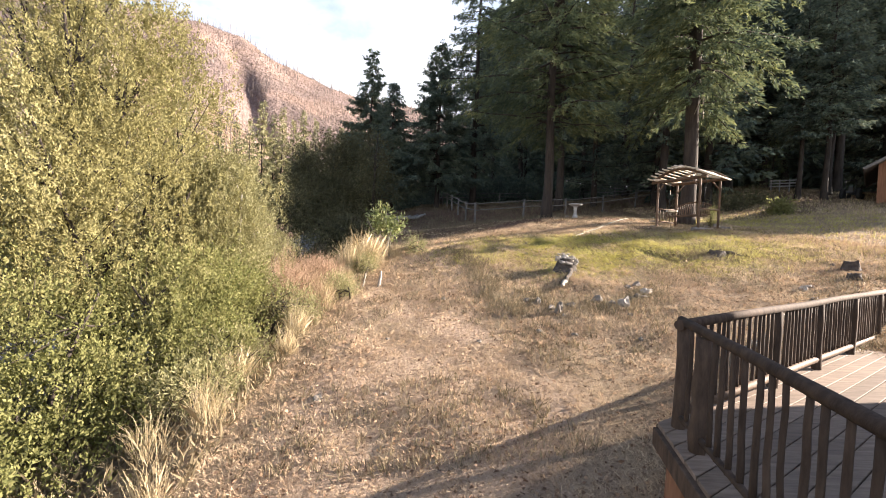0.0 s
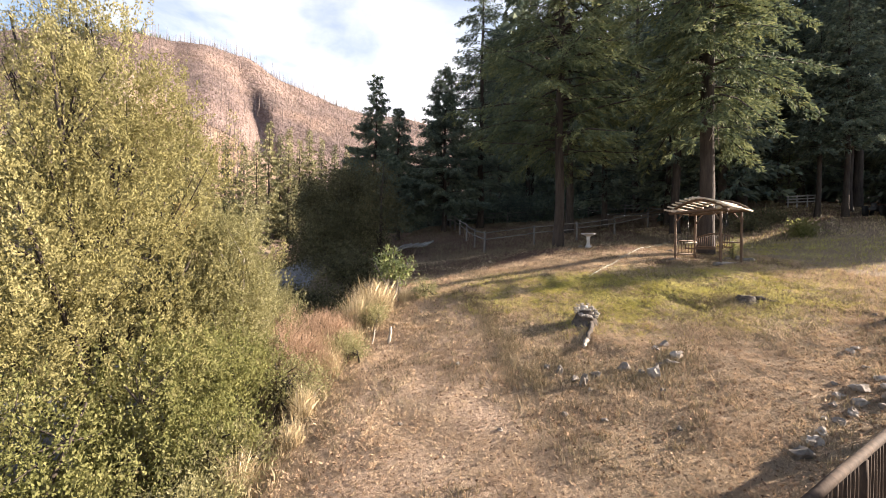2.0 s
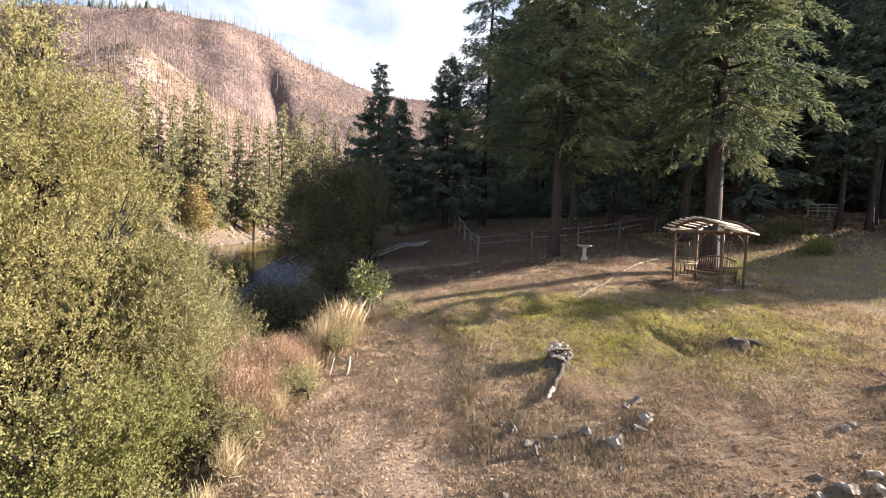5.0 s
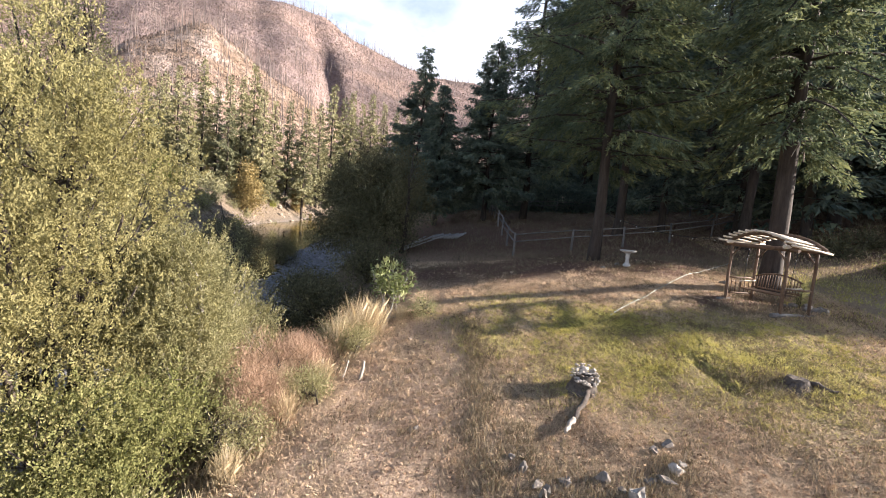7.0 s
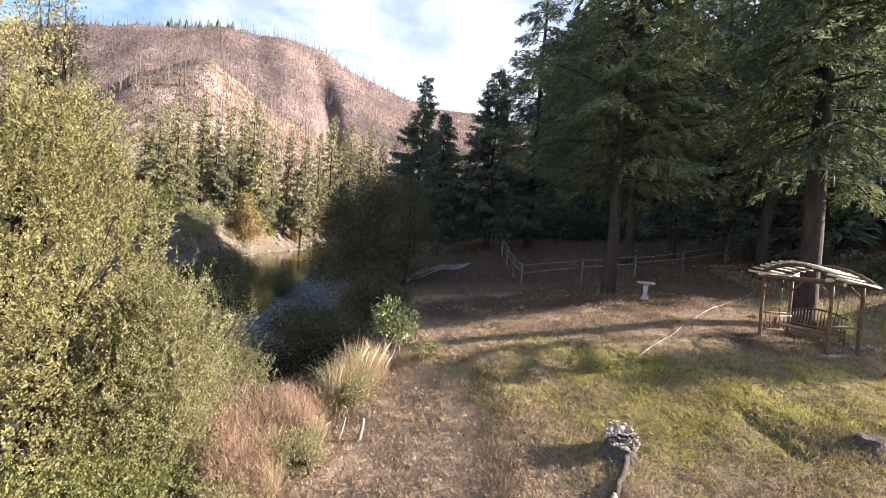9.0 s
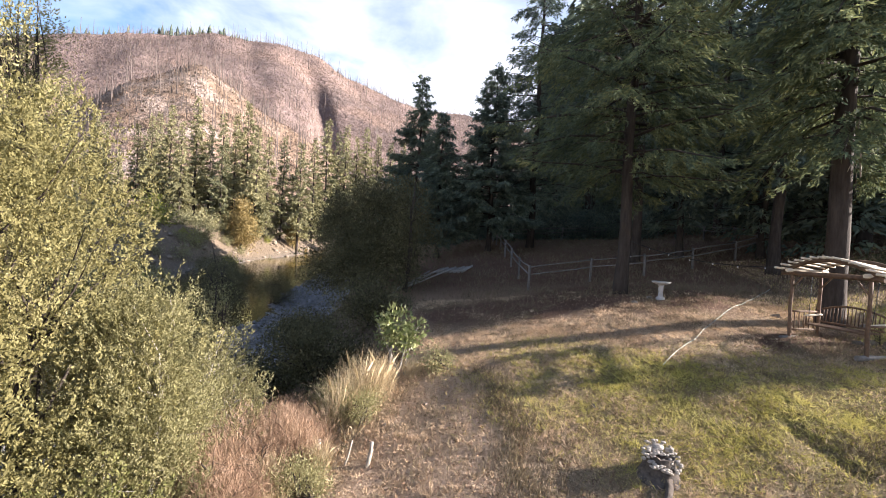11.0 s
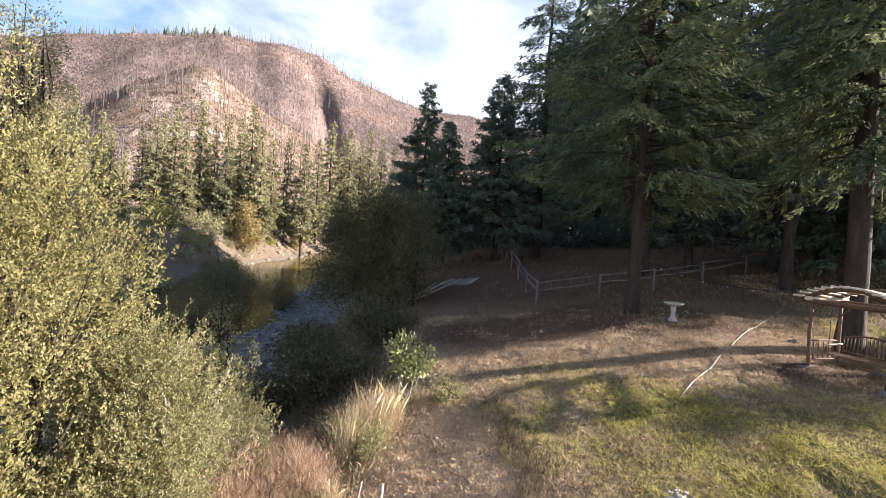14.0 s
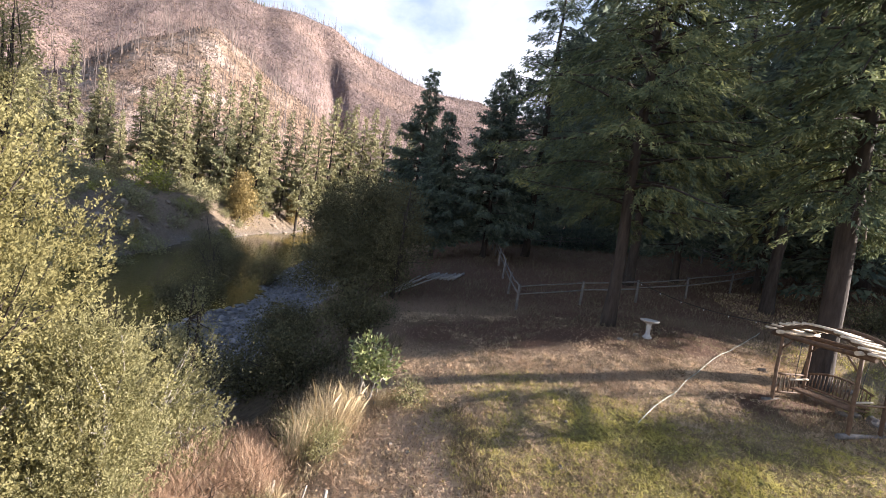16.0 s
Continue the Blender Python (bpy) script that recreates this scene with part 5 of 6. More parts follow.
st2 = stump((*S2, zl(*S2) - 0.02), 0.3, 0.17, 2, "low dark rotten stump with spreading roots", 8)
part("dead_root", pole((0.2, -0.1, 0.1), (0.85, -0.35, 0.03), 0.07, 0.03, 7, 5, 0.04, 0.2), STUMP, st2)
S3 = (10.6, 10.6)
stump((*S3, zl(*S3)), 0.2, 0.22, 3, "small sawn stump in the dry grass", 4)
st5 = (9.8, 9.7)
stump((*st5, zl(*st5)), 0.16, 0.14, 6, "small weathered stump in the dry grass", 4)
for k, (a, b, r, lab) in enumerate((((-1.75, 12.55, 0.0), (-1.72, 12.75, 0.46), 0.06, "pale split stake leaning at the bank"), ((-2.75, 12.3, 0.0), (-2.95, 12.95, 0.42), 0.06, "pale split stake leaning at the bank"), ((-2.25, 12.6, 0.0), (-2.2, 12.9, 0.42), 0.03, "short grey stake at the bank"), ((-3.2, 9.4, 0.0), (-2.9, 10.0, 0.32), 0.03, "bleached branch at the edge of the bank"), ((-3.05, 9.0, 0.0), (-3.3, 9.5, 0.4), 0.025, "bleached branch at the edge of the bank"))):
    za, zb = zl(a[0], a[1]), zl(b[0], b[1])
    tagged(part("wooden_stake", pole((a[0], a[1], za - 0.1), (b[0], b[1], za + b[2]), r, r * 0.6, 6, 4, 0.01, 0.15), DEADWOOD), lab, "stake", "stakes at the bank")

# ---- birdbath ----
def lathe(profile, sides=24):
    bm = bmesh.new()
    rings = [[bm.verts.new((r * math.cos(2 * math.pi * k / sides), r * math.sin(2 * math.pi * k / sides), z)) for k in range(sides)] for r, z in profile]
    for r0, r1 in zip(rings, rings[1:]):
        for k in range(sides):
            f = bm.faces.new((r0[k], r0[(k + 1) % sides], r1[(k + 1) % sides], r1[k]))
            f.smooth = True
    bm.faces.new(list(reversed(rings[0])))
    bm.faces.new(rings[-1])
    return bm


bb = thing("birdbath", (7.22, 22.5, zl(7.22, 22.5)), "white concrete birdbath with a fluted pedestal", "birdbath")
part("pedestal", lathe([(0.17, -0.05), (0.17, 0.05), (0.13, 0.09), (0.09, 0.16), (0.075, 0.3), (0.1, 0.42), (0.085, 0.5), (0.12, 0.58), (0.14, 0.6)]), CONCRETE, bb)
part("basin", lathe([(0.1, 0.59), (0.22, 0.61), (0.33, 0.66), (0.36, 0.7), (0.355, 0.725), (0.32, 0.72), (0.22, 0.675), (0.05, 0.66)]), CONCRETE, bb)

# ---- hose ----
bm = bmesh.new()
hp = [(5.2, 16.3), (5.9, 17.25), (6.7, 18.1), (7.4, 19.05), (8.1, 19.85), (9.0, 21.0), (10.0, 22.15), (11.2, 23.6), (12.4, 25.1), (14.0, 27.0)]
hz = [0.02] * 10
pts = []
for (x0, y0), (x1, y1), z0, z1 in zip(hp, hp[1:], hz, hz[1:]):
    for s in (0, 0.33, 0.67):
        x, y = x0 + (x1 - x0) * s, y0 + (y1 - y0) * s
        pts.append((x + 0.008 * math.sin(x * 5), y + 0.008 * math.sin(y * 4), zl(x, y) + z0 + (z1 - z0) * s + 0.02))
add_tube(bm, pts, 0.011, 7)
tagged(part("garden_hose", bm, HOSE), "pale garden hose lying across the lawn", "garden hose")

# ---- paddock fence ----
PADDOCK = [(2.17, 26.2), (-0.2, 46.0), (17.0, 52.0), (19.2, 36.2), (2.17, 26.2)]
POST_AT = []
for (x0, y0), (x1, y1) in zip(PADDOCK, PADDOCK[1:]):
    n = max(2, round(math.hypot(x1 - x0, y1 - y0) / 3.6))
    POST_AT += [(x0 + (x1 - x0) * i / n, y0 + (y1 - y0) * i / n) for i in range(n)]
fence = thing("paddock_fence", (2.17, 26.2, zl(2.17, 26.2)), "weathered pole fence with two rails round a paddock", "fence")
inv = fence.matrix_world.inverted()
for i, (x, y) in enumerate(POST_AT):
    z = zl(x, y)
    a, b = inv @ Vector((x, y, z - 0.3)), inv @ Vector((x + random.uniform(-0.04, 0.04), y, z + 1.3))
    part("post", pole(a, b, 0.075, 0.065, 8, 3, 0.01), WOOD_FENCE, fence)
    x2, y2 = POST_AT[(i + 1) % len(POST_AT)]
    z2 = zl(x2, y2)
    for h in (1.18, 0.82):
        part("rail", pole(inv @ Vector((x, y, z + h + random.uniform(-0.04, 0.04))), inv @ Vector((x2, y2, z2 + h + random.uniform(-0.04, 0.04))), 0.042, 0.034, 6, 4, 0.025), WOOD_FENCE, fence)

# ---- poles and planks left by the track ----
for k, (x, y, a) in enumerate(((-4.3, 29.2, 62), (-4.0, 29.4, 66), (-3.7, 29.3, 58), (-4.6, 28.8, 70))):
    c, s = math.cos(radians(a)), math.sin(radians(a))
    tagged(part("fence_pole", pole((x - c * 1.6, y - s * 1.6, zl(x - c * 1.6, y - s * 1.6) + 0.05), (x + c * 2.4, y + s * 2.4, zl(x + c * 2.4, y + s * 2.4) + 0.28), 0.05, 0.04, 7, 4, 0.02), WOOD_GREY), "long grey pole lying by the track", "pole", "poles by the track")
for k in range(8):
    x = -3.6 + k * 0.27
    tagged(part("short_log", pole((x, 31.2, zl(x, 31.2) + 0.1), (x + 0.55, 32.4, zl(x, 32.4) + 0.16 + 0.05 * (k % 2)), 0.075, 0.07, 8, 2, 0.01), WOOD_GREY), "short grey split log in a low stack", "log", "stacked logs by the track")

# ---- cable with bulbs ----
bm = bmesh.new()
c0, c1 = Vector((6.3, 23.7, zl(6.3, 23.7) + 2.3)), Vector((10.3, 19.6, zl(10.3, 19.6) + 2.05))
cp = [c0.lerp(c1, s) - Vector((0, 0, 0.35 * 4 * s * (1 - s))) for s in np.linspace(0, 1, 15)]
add_tube(bm, cp, 0.013, 5)
string = part("light_string", bm, WIRE)
tagged(string, "black cable with small bulbs hung from fir to arbour", "light string")
for p in cp[2:-1:2]:
    b2 = bmesh.new()
    bmesh.ops.create_uvsphere(b2, u_segments=8, v_segments=6, radius=0.022, matrix=Matrix.Translation(p - Vector((0, 0, 0.045))) @ Matrix.Diagonal((0.8, 0.8, 1.25, 1)))
    part("bulb", b2, BULB, string)


# ---- the deck ----
A = Vector((0.83, 0.555, 0)).normalized()
B = Vector((-0.21, -0.978, 0)).normalized()
DZ = 1.13
CORNER = Vector((2.0, 3.2, 0))


def dk(a, b, z):
    p = CORNER + A * a + B * b
    return Vector((p.x, p.y, z))


deck = thing("deck", (CORNER.x, CORNER.y, zl(CORNER.x, CORNER.y)), "raised wooden deck with rustic pole railing", "deck")
dinv = deck.matrix_world.inverted()


def dpole(name, a, b, r0, r1=None, bend=0.01, sides=8, mat=WOOD_DARK, wob=0.07, parent=None):
    return part(name, pole(dinv @ a, dinv @ b, r0, r1, sides, 5, bend, wob), mat, deck)


PITCH, WIDE, LONG, DEEP = 0.146, 0.138, 7.6, 5.2
ang_a = math.degrees(math.atan2(A.y, A.x))
n_plank = int(DEEP / (PITCH / abs(A.cross(B).z)))
for i in range(n_plank):
    b = -0.1 + i * PITCH / abs(A.cross(B).z)
    mid = dk(LONG / 2 - 0.2 + random.uniform(-0.01, 0.01), b, DZ - 0.02)
    bm = bmesh.new()
    hw = 0.5 * WIDE / abs(A.cross(B).z)
    low = [bm.verts.new(dinv @ dk(a_, b_, DZ - 0.039)) for a_, b_ in ((-0.2, b - hw), (LONG, b - hw), (LONG, b + hw), (-0.2, b + hw))]
    top = [bm.verts.new(v.co + Vector((0, 0, 0.039))) for v in low]
    bm.faces.new(low)
    bm.faces.new(list(reversed(top)))
    for k in range(4):
        bm.faces.new((low[k], low[(k + 1) % 4], top[(k + 1) % 4], top[k]))
    bmesh.ops.recalc_face_normals(bm, faces=bm.faces[:])
    bmesh.ops.bevel(bm, geom=bm.edges[:], offset=0.004, segments=1, affect="EDGES")
    part("plank", bm, WOOD_DECK, deck)
ang_b = math.degrees(math.atan2(B.y, B.x))
for off, length, at_ang, ctr in ((0, DEEP + 0.28, ang_b, dk(-0.22, DEEP / 2 - 0.05, DZ - 0.105)), (1, LONG, ang_a, dk(LONG / 2 - 0.17, -0.205, DZ - 0.105))):
    bm = bmesh.new()
    add_box(bm, (length, 0.05, 0.15), dinv @ pose(*ctr, 0, 0, at_ang), 0.006)
    part("rim_board", bm, WOOD_DARK, deck)
for a, b in ((-0.08, 0.22), (2.3, 0.2), (4.5, 0.2), (0.0, 2.6), (0.0, 4.9)):
    p = dk(a, b, 0)
    part("support_post", pole(dinv @ Vector((p.x, p.y, zl(p.x, p.y) - 0.2)), dinv @ Vector((p.x, p.y, DZ - 0.05)), 0.11, 0.1, 8, 3, 0.01), BARN_WALL, deck, "red-brown log support")
RT = DZ + 0.835
posts_a = [0, 1.97, 3.35, 4.9, 6.4]
for a in posts_a:
    dpole("post", dk(a, 0, DZ - 0.28), dk(a, 0, RT - 0.02), 0.055, 0.05)
for b in (0.4, 2.7, 4.4):
    dpole("post", dk(0, b, DZ - 0.05), dk(0, b, RT - 0.02), 0.06, 0.055)
dpole("top_rail", dk(-0.08, 0, RT), dk(7.2, 0, RT + 0.01), 0.042, 0.04, 0.008)
dpole("top_rail", dk(0, -0.06, RT + 0.02), dk(0, 5.0, RT + 0.03), 0.038, 0.037, 0.01)
dpole("bottom_rail", dk(0, 0, DZ + 0.12), dk(7.2, 0, DZ + 0.12), 0.04, 0.036, 0.012, mat=WOOD_PERGOLA)
dpole("bottom_rail", dk(0, 0, DZ + 0.1), dk(0, 5.0, DZ + 0.1), 0.022, 0.02, 0.012)
a = 0.13
while a < 7.1:
    if min(abs(a - q) for q in posts_a) > 0.07:
        dpole("baluster", dk(a, 0, DZ + 0.1), dk(a + random.uniform(-0.02, 0.02), 0, RT - 0.02), random.uniform(0.015, 0.019), 0.015, 0.003, 6)
    a += 0.115 + random.uniform(-0.015, 0.015)
b = 0.16
while b < 4.9:
    if min(abs(b - q) for q in (0, 0.4, 2.7, 4.4)) > 0.07:
        dpole("baluster", dk(0, b, DZ + 0.08), dk(0, b + random.uniform(-0.03, 0.03), RT), random.uniform(0.016, 0.021), 0.016, 0.004, 6)
    b += 0.135 + random.uniform(-0.02, 0.02)

# ---- the house behind, which shades the deck ----
HX, HY = 8.8, 4.75
house = thing("house", (HX, HY, 0.7), "brown log house with a grey shingle roof", "house")
bm = bmesh.new()
add_box(bm, (9, 11, 5.2), pose(4.5, -5.5, 2.2))
part("wall", bm, LOG_WALL, house)
bm = bmesh.new()
rv = [bm.verts.new(p) for p in ((-0.0, 0.0, 4.8), (9.4, 0.0, 4.8), (9.4, -11.4, 4.8), (-0.0, -11.4, 4.8), (0.0, -5.7, 8.2), (9.4, -5.7, 8.2))]
for f in ((0, 1, 5, 4), (2, 3, 4, 5), (0, 4, 3), (1, 2, 5), (3, 2, 1, 0)):
    bm.faces.new([rv[k] for k in f])
part("roof", bm, ROOF, house)

# ---- things by the far edge of the yard ----
bx0, by0 = 26.0, 25.0
barn = thing("barn", (bx0, by0, 5.3), "red-brown board barn with an overhanging roof", "barn", rz=-46)
bm = bmesh.new()
add_box(bm, (7, 8, 3.0), pose(3.5, 4, 1.2))
gab = [bm.verts.new(p) for p in ((0, 0.0, 2.7), (7, 0.0, 2.7), (3.5, 0.0, 4.9), (0, 8, 2.7), (7, 8, 2.7), (3.5, 8, 4.9))]
for f in ((0, 1, 2), (4, 3, 5), (0, 2, 5, 3), (2, 1, 4, 5)):
    bm.faces.new([gab[k] for k in f])
part("wall", bm, BARN_WALL, barn)
bm = bmesh.new()
for sx, rot in ((1.45, -32.2), (5.55, 32.2)):
    add_box(bm, (4.9, 9.2, 0.16), pose(sx, 4, 3.72, 0, rot, 0), 0.01)
part("roof", bm, ROOF, barn)

tx, ty = 26.7, 27.2
tractor = thing("tractor", (tx, ty, zl(tx, ty)), "small dark tractor parked in the shade by the barn", "tractor", rz=120)
bm = bmesh.new()
add_box(bm, (0.6, 1.5, 0.6), pose(0, -0.6, 0.95), 0.08)
add_box(bm, (0.7, 0.9, 0.35), pose(0, 0.6, 0.85), 0.06)
part("body", bm, METAL_DARK, tractor)
for x, y, r, w in ((-0.72, 0.6, 0.62, 0.32), (0.72, 0.6, 0.62, 0.32), (-0.6, -1.0, 0.38, 0.22), (0.6, -1.0, 0.38, 0.22)):
    wheel = part("wheel", lathe([(r * 0.45, -w / 2), (r * 0.9, -w / 2), (r, -w / 3), (r, w / 3), (r * 0.9, w / 2), (r * 0.45, w / 2)], 20), RUBBER, tractor)
    wheel.matrix_local = pose(x, y, r, 0, 90, 0)
    part("rim", lathe([(r * 0.1, -w / 3), (r * 0.46, -w / 2.4), (r * 0.46, w / 2.4), (r * 0.1, w / 3)], 16), PAINT_WHITE, wheel)
part("roll_bar", pole((-0.45, 0.75, 1.0), (-0.45, 0.8, 2.2), 0.035), METAL_DARK, tractor)
part("roll_bar", pole((0.45, 0.75, 1.0), (0.45, 0.8, 2.2), 0.035), METAL_DARK, tractor)
part("cross_bar", pole((-0.45, 0.8, 2.2), (0.45, 0.8, 2.2), 0.035), METAL_DARK, tractor)
part("seat", box((0.45, 0.4, 0.5), (0, 0.55, 1.25), 0, 0.06), METAL_DARK, tractor)
tractor.matrix_world = tractor.matrix_world @ Matrix.Scale(0.55, 4)

wx, wy = 26.6, 32.6
wf = thing("board_fence", (wx, wy, zl(wx, wy)), "short run of white-painted board fence", "fence", rz=-38)
for x in (-1.1, -0.4, 0.4, 1.1):
    part("post", box((0.08, 0.08, 1.0), (x * 0.75, 0, 0.42)), PAINT_WHITE, wf)
for z in (0.4, 0.62, 0.84):
    part("board", box((1.85, 0.03, 0.09), (0.0, -0.06, z)), PAINT_WHITE, wf)
fir((wx + 0.4, wy + 1.8, zl(wx + 0.4, wy + 1.8)), 4.6, 0.09, 0.5, 1.5, 46, 26, 0.2, 171, L_FIR, "young fir behind the white board fence")


for k, (x, y, h, w, mat_) in enumerate(((19.3, 23.8, 0.55, 0.5, L_GREEN), (18.9, 27.6, 1.0, 1.0, L_DARK), (21.4, 29.0, 1.0, 1.1, L_DARK))):
    bushy("yard_bush", (x, y, zl(x, y)), [(0, 0, h * 0.45, w, w, h * 0.5), (w * 0.6, 0.2, h * 0.35, w * 0.6, w * 0.6, h * 0.35)], 1600, 0.14, 0.06, mat_, "small sunlit bush by the path" if mat_ == L_GREEN else "dull brush beyond the arbour", "bush", 180 + k, stems=5, group="brush beyond the arbour")


# ---- grass ----
def scatter(n, x0, x1, y0, y1, power=1.0):
    x = rng.uniform(x0, x1, n)
    y = y0 + (y1 - y0) * rng.random(n) ** power
    return x, y


gx_, gy_ = scatter(330000, -3.2, 14, 3.0, 25, 1.8)
tx_, ty_ = scatter(34000, -3.2, 14, 3.0, 25, 1.35)
keep = (tx_ > edge_x(ty_) - 0.7) & (rng.random(len(tx_)) < 0.3 + 0.7 * np.clip(0.5 + 0.9 * wave(tx_, ty_, 0.5, 5) + 0.5 * wave(tx_, ty_, 0.17, 2), 0, 1) - 0.25 * track_share(tx_, ty_) - 0.85 * litter_shade_share(tx_, ty_))
tx_, ty_ = tx_[keep], ty_[keep]
size = np.repeat(rng.uniform(0.55, 1.6, len(tx_)) ** 1.3, 15)
spot = np.repeat(np.arange(len(tx_)), 15)
ca, cr = rng.uniform(0, 6.283, len(spot)), 0.055 * size * np.sqrt(rng.random(len(spot)))
fan = np.stack([np.cos(ca), np.sin(ca), 0 * ca], -1)
bx_, by_ = tx_[spot] + fan[:, 0] * cr, ty_[spot] + fan[:, 1] * cr
keep = (gx_ > edge_x(gy_) - 0.9) & (rng.random(len(gx_)) > 0.9 * litter_shade_share(gx_, gy_))
gx_, gy_ = gx_[keep], gy_[keep]
px_, py_ = np.concatenate([gx_, bx_]), np.concatenate([gy_, by_])
way = np.concatenate([rng.normal(0, 0.8, (len(gx_), 3)) + [0, 0, 0.25], fan * (cr / (0.055 * size))[:, None] * 1.1 + rng.normal(0, 0.4, (len(bx_), 3)) + [-0.25, 0.1, 0.55]])
way[:, 2] = 0.75 * np.abs(way[:, 2]) + 0.1
long_ = np.concatenate([rng.uniform(0.035, 0.11, len(gx_)), 0.085 * size * rng.uniform(0.6, 1.35, len(bx_))])
tone = np.concatenate([green_share(gx_, gy_), green_share(tx_, ty_)[spot]])
pick = np.concatenate([rng.random(len(gx_)), rng.random(len(tx_))[spot] * 0.8 + 0.2 * rng.random(len(bx_))])
is_green = pick < tone
near = 0.75 + 0.25 * smooth01((py_ - 6) / 8)
for name, mask, material, lab in (("dry_grass", ~is_green, GRASS_DRY, "short dry tan grass in tufts over the meadow"), ("green_grass", is_green, GRASS_GREEN, "short green grass in the watered patch")):
    x, y = px_[mask], py_[mask]
    p = np.stack([x, y, land(x, y) - 0.008], -1)
    v, f = darts(p, way[mask], (long_ * near)[mask] * (1.25 if name == "green_grass" else 1.0), 0.003 + 0.0045 * rng.random(len(x)) + 0.0006 * y)
    tagged(new(name, np_mesh(name, v, f, material)), lab, "grass", kind="stuff")
# rough weeds in lines and patches: along the old track edge, round the stones and stumps
q = rng.random(5200)
wlx = np.interp(q, [0, 0.3, 0.6, 0.8, 1], [1.7, 1.45, 1.2, 1.0, 0.3]) + rng.normal(0, 0.17, 5200) + 0.16 * np.sin(q * 23) + 0.1 * np.sin(q * 71)
wly = 9.0 + 7.5 * q + rng.normal(0, 0.15, 5200)
ang = rng.uniform(2.9, 6.0, 2600)
rad = 1.45 + rng.normal(0, 0.25, 2600)
wlx = np.concatenate([wlx, 3.7 + rad * np.cos(ang), rng.normal(8.4, 0.6, 2500), rng.uniform(9, 13, 2600)])
wly = np.concatenate([wly, 10.6 + rad * np.sin(ang) * 1.05, rng.normal(12.9, 0.35, 2500), rng.normal(17.2, 0.5, 2600)])
tx_, ty_ = rng.uniform(-2.5, 14, 6500), 4.5 + 19 * rng.random(6500) ** 1.2
keep = (tx_ > edge_x(ty_) + 0.1) & (wave(tx_, ty_, 0.9, 12) > -0.25)
tx_, ty_ = np.repeat(tx_[keep], 9), np.repeat(ty_[keep], 9)
wlx = np.concatenate([wlx, tx_ + rng.normal(0, 0.06, len(tx_))])
wly = np.concatenate([wly, ty_ + rng.normal(0, 0.06, len(ty_))])
p = np.stack([wlx, wly, land(wlx, wly) - 0.01], -1)
d = rng.normal(0, 0.55, (len(p), 3)) + [0, 0, 1.1]
v, f = darts(p, d, rng.uniform(0.05, 0.2, len(p)), 0.016)
L_WEED = leaf_material("coarse_weed", [(0.085, 0.068, 0.045), (0.16, 0.128, 0.08), (0.27, 0.22, 0.14), (0.42, 0.34, 0.24)], 0.25, 0.5, 1.0, 0.8)
tagged(new("lawn_weeds", np_mesh("lawn_weeds", v, f, L_WEED)), "coarse dark weeds along the track and round the stones", "weeds", kind="stuff")
# dead leaves, bark and clods blown over the dry ground
ux = rng.uniform(-2.8, 14, 26000)
uy = 3.5 + 20 * rng.random(26000) ** 1.5
keep = (ux > edge_x(uy) + 0.1) & (rng.random(26000) < 0.25 + 0.75 * np.clip(0.5 + wave(ux, uy, 0.4, 7) + 0.5 * wave(ux, uy, 1.4, 3), 0, 1) - 0.5 * green_share(ux, uy))
ux, uy = ux[keep], uy[keep]
p = np.stack([ux, uy, land(ux, uy) + 0.012], -1)
v, f = blades(p, rng.normal(0, 1, (len(p), 3)) * [1, 1, 0.3] + [0, 0, 0.25], rng.uniform(0.03, 0.085, len(p)), rng.uniform(0.02, 0.05, len(p)), 0.3)
L_FALLEN = leaf_material("fallen_leaf", [(0.09, 0.055, 0.037), (0.19, 0.12, 0.08), (0.33, 0.225, 0.15), (0.5, 0.38, 0.27)], 0.1, 0.4, 1.5, 0.9)
tagged(new("fallen_leaves", np_mesh("fallen_leaves", v, f, L_FALLEN)), "brown dead leaves and bark over the dry grass", "fallen leaves", kind="stuff")
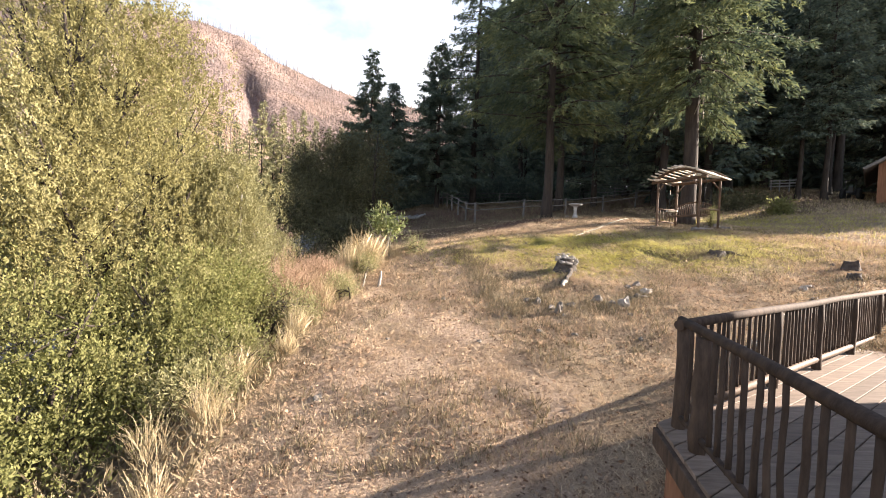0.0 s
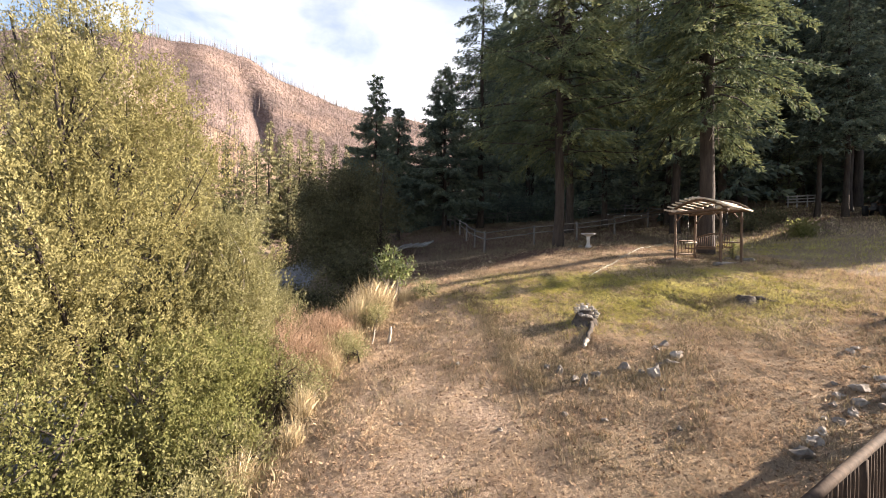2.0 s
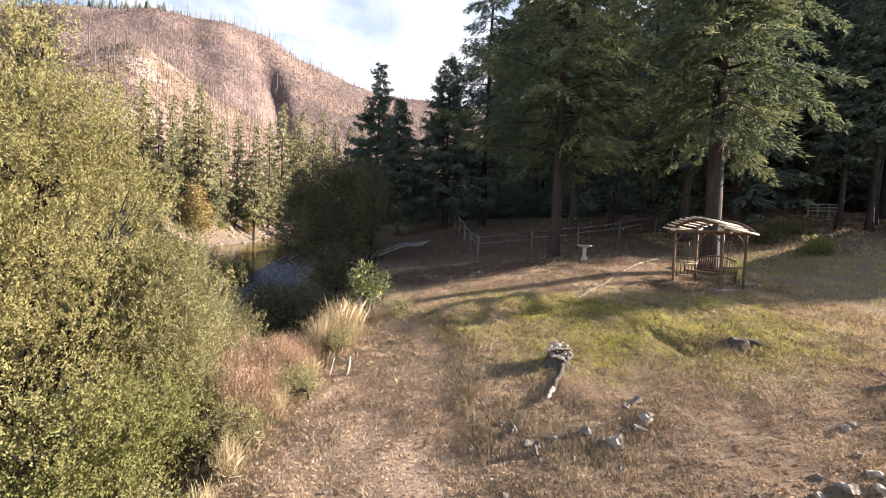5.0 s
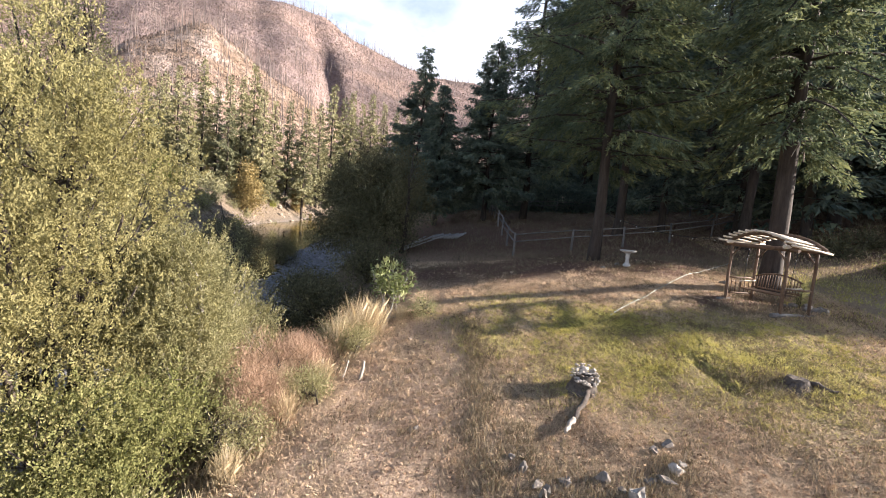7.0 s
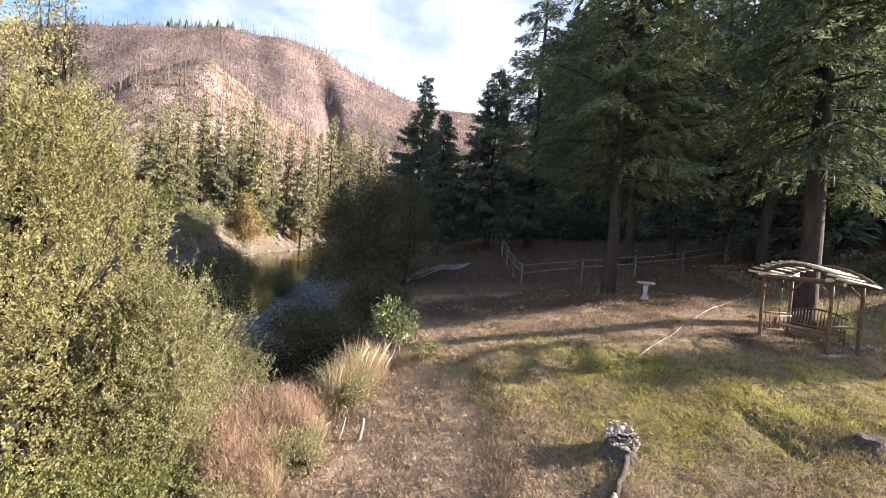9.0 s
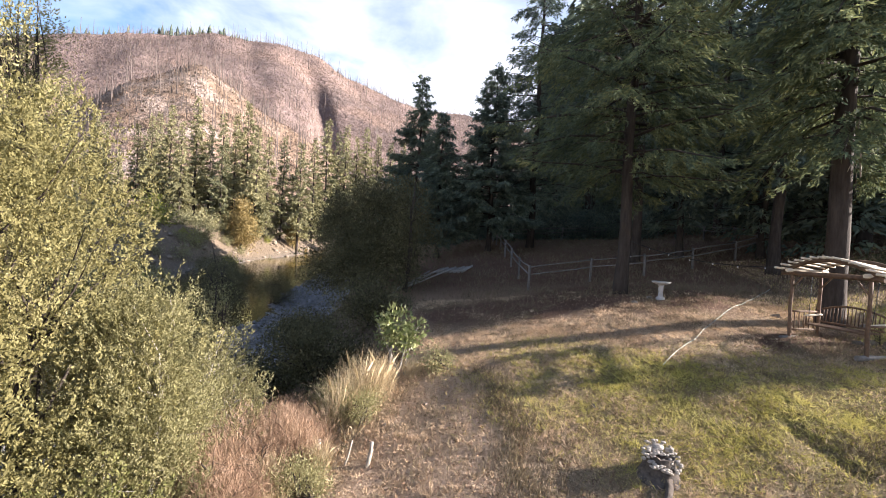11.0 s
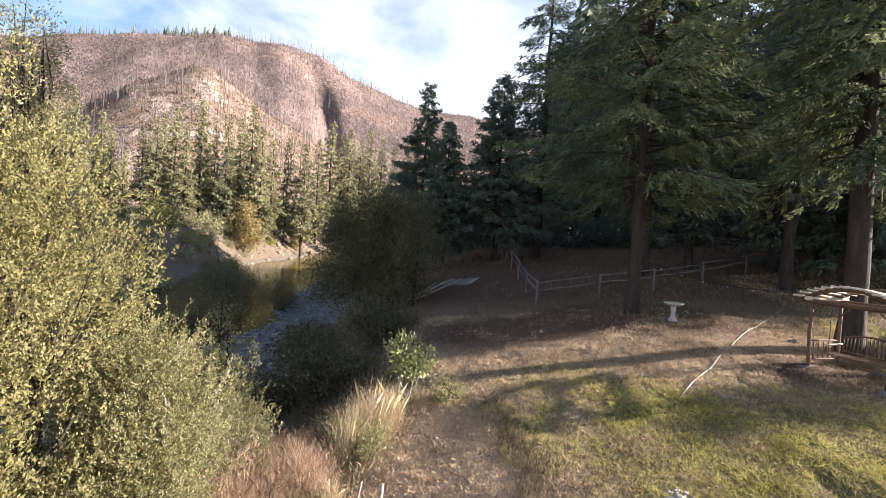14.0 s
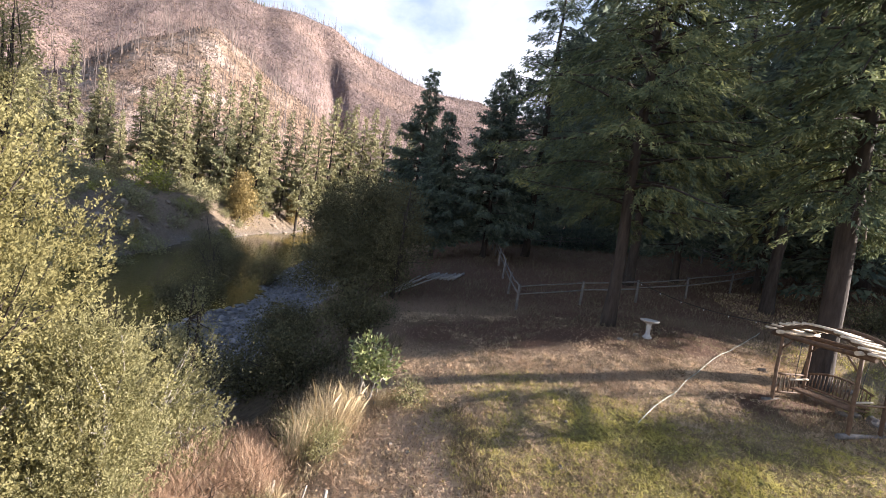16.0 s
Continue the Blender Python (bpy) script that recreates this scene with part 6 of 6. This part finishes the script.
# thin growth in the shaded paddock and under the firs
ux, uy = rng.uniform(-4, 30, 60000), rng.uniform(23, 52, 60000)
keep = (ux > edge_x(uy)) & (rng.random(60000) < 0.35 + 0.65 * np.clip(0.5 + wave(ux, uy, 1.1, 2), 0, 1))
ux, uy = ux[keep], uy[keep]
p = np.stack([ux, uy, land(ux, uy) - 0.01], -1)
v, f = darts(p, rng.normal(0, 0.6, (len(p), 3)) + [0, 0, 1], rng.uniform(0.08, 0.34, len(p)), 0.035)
# dull blade tones hold the paddock's shade and haze
L_SHADE = leaf_material("shade_toned_wood_grass", [(0.085, 0.07, 0.045), (0.15, 0.12, 0.08), (0.22, 0.18, 0.115), (0.3, 0.245, 0.165)], 0.2, 0.5, 1.0, 0.8)
tagged(new("paddock_grass", np_mesh("paddock_grass", v, f, L_SHADE)), "thin grass in the shaded paddock, shade put into its colour", "grass", kind="stuff")
# rougher grass across the yard beyond the arbour
ux, uy = rng.uniform(11.5, 31, 90000), rng.uniform(6.5, 34, 90000)
keep = ((ux > 14) | (uy < 24)) & (rng.random(90000) < 0.3 + 0.7 * np.clip(0.5 + wave(ux, uy, 0.35, 2) + 0.4 * wave(ux, uy, 1.6, 4), 0, 1)) & ((ux < HX - 0.3) | (uy > HY + 0.4))
ux, uy = ux[keep], uy[keep]
yg = rng.random(len(ux)) < 0.2 + 0.65 * np.exp(-(((ux - 16) / 6.0) ** 2 + ((uy - 20.5) / 4.5) ** 2) ** 2)
for name, mask, material, lab in (("yard_dry_grass", ~yg, GRASS_DRY, "thin dry grass over the yard"), ("yard_green_grass", yg, GRASS_GREEN, "greener rough grass beside the arbour")):
    x, y = ux[mask], uy[mask]
    p = np.stack([x, y, land(x, y) - 0.01], -1)
    v, f = darts(p, rng.normal(0, 0.7, (len(x), 3)) + [0, 0, 1.1], rng.uniform(0.05, 0.17, len(x)), 0.03)
    tagged(new(name, np_mesh(name, v, f, material)), lab, "grass", kind="stuff")
# leaves and weeds down the bank
wx_, wy_ = rng.uniform(-9, -2.2, 30000), rng.uniform(1.5, 22, 30000)
dd = edge_x(wy_) - wx_
k = (dd > 0.1) & (dd < 5)
wx_, wy_ = wx_[k], wy_[k]
p = np.stack([wx_, wy_, land(wx_, wy_)], -1)
v, f = blades(p, rng.normal(0, 0.6, (len(p), 3)) + [0, 0, 1], rng.uniform(0.1, 0.34, len(p)), 0.03, 0.15)
tagged(new("bank_weeds", np_mesh("bank_weeds", v, f, L_WEED)), "weeds and dry grass down the bank", "weeds", kind="stuff")
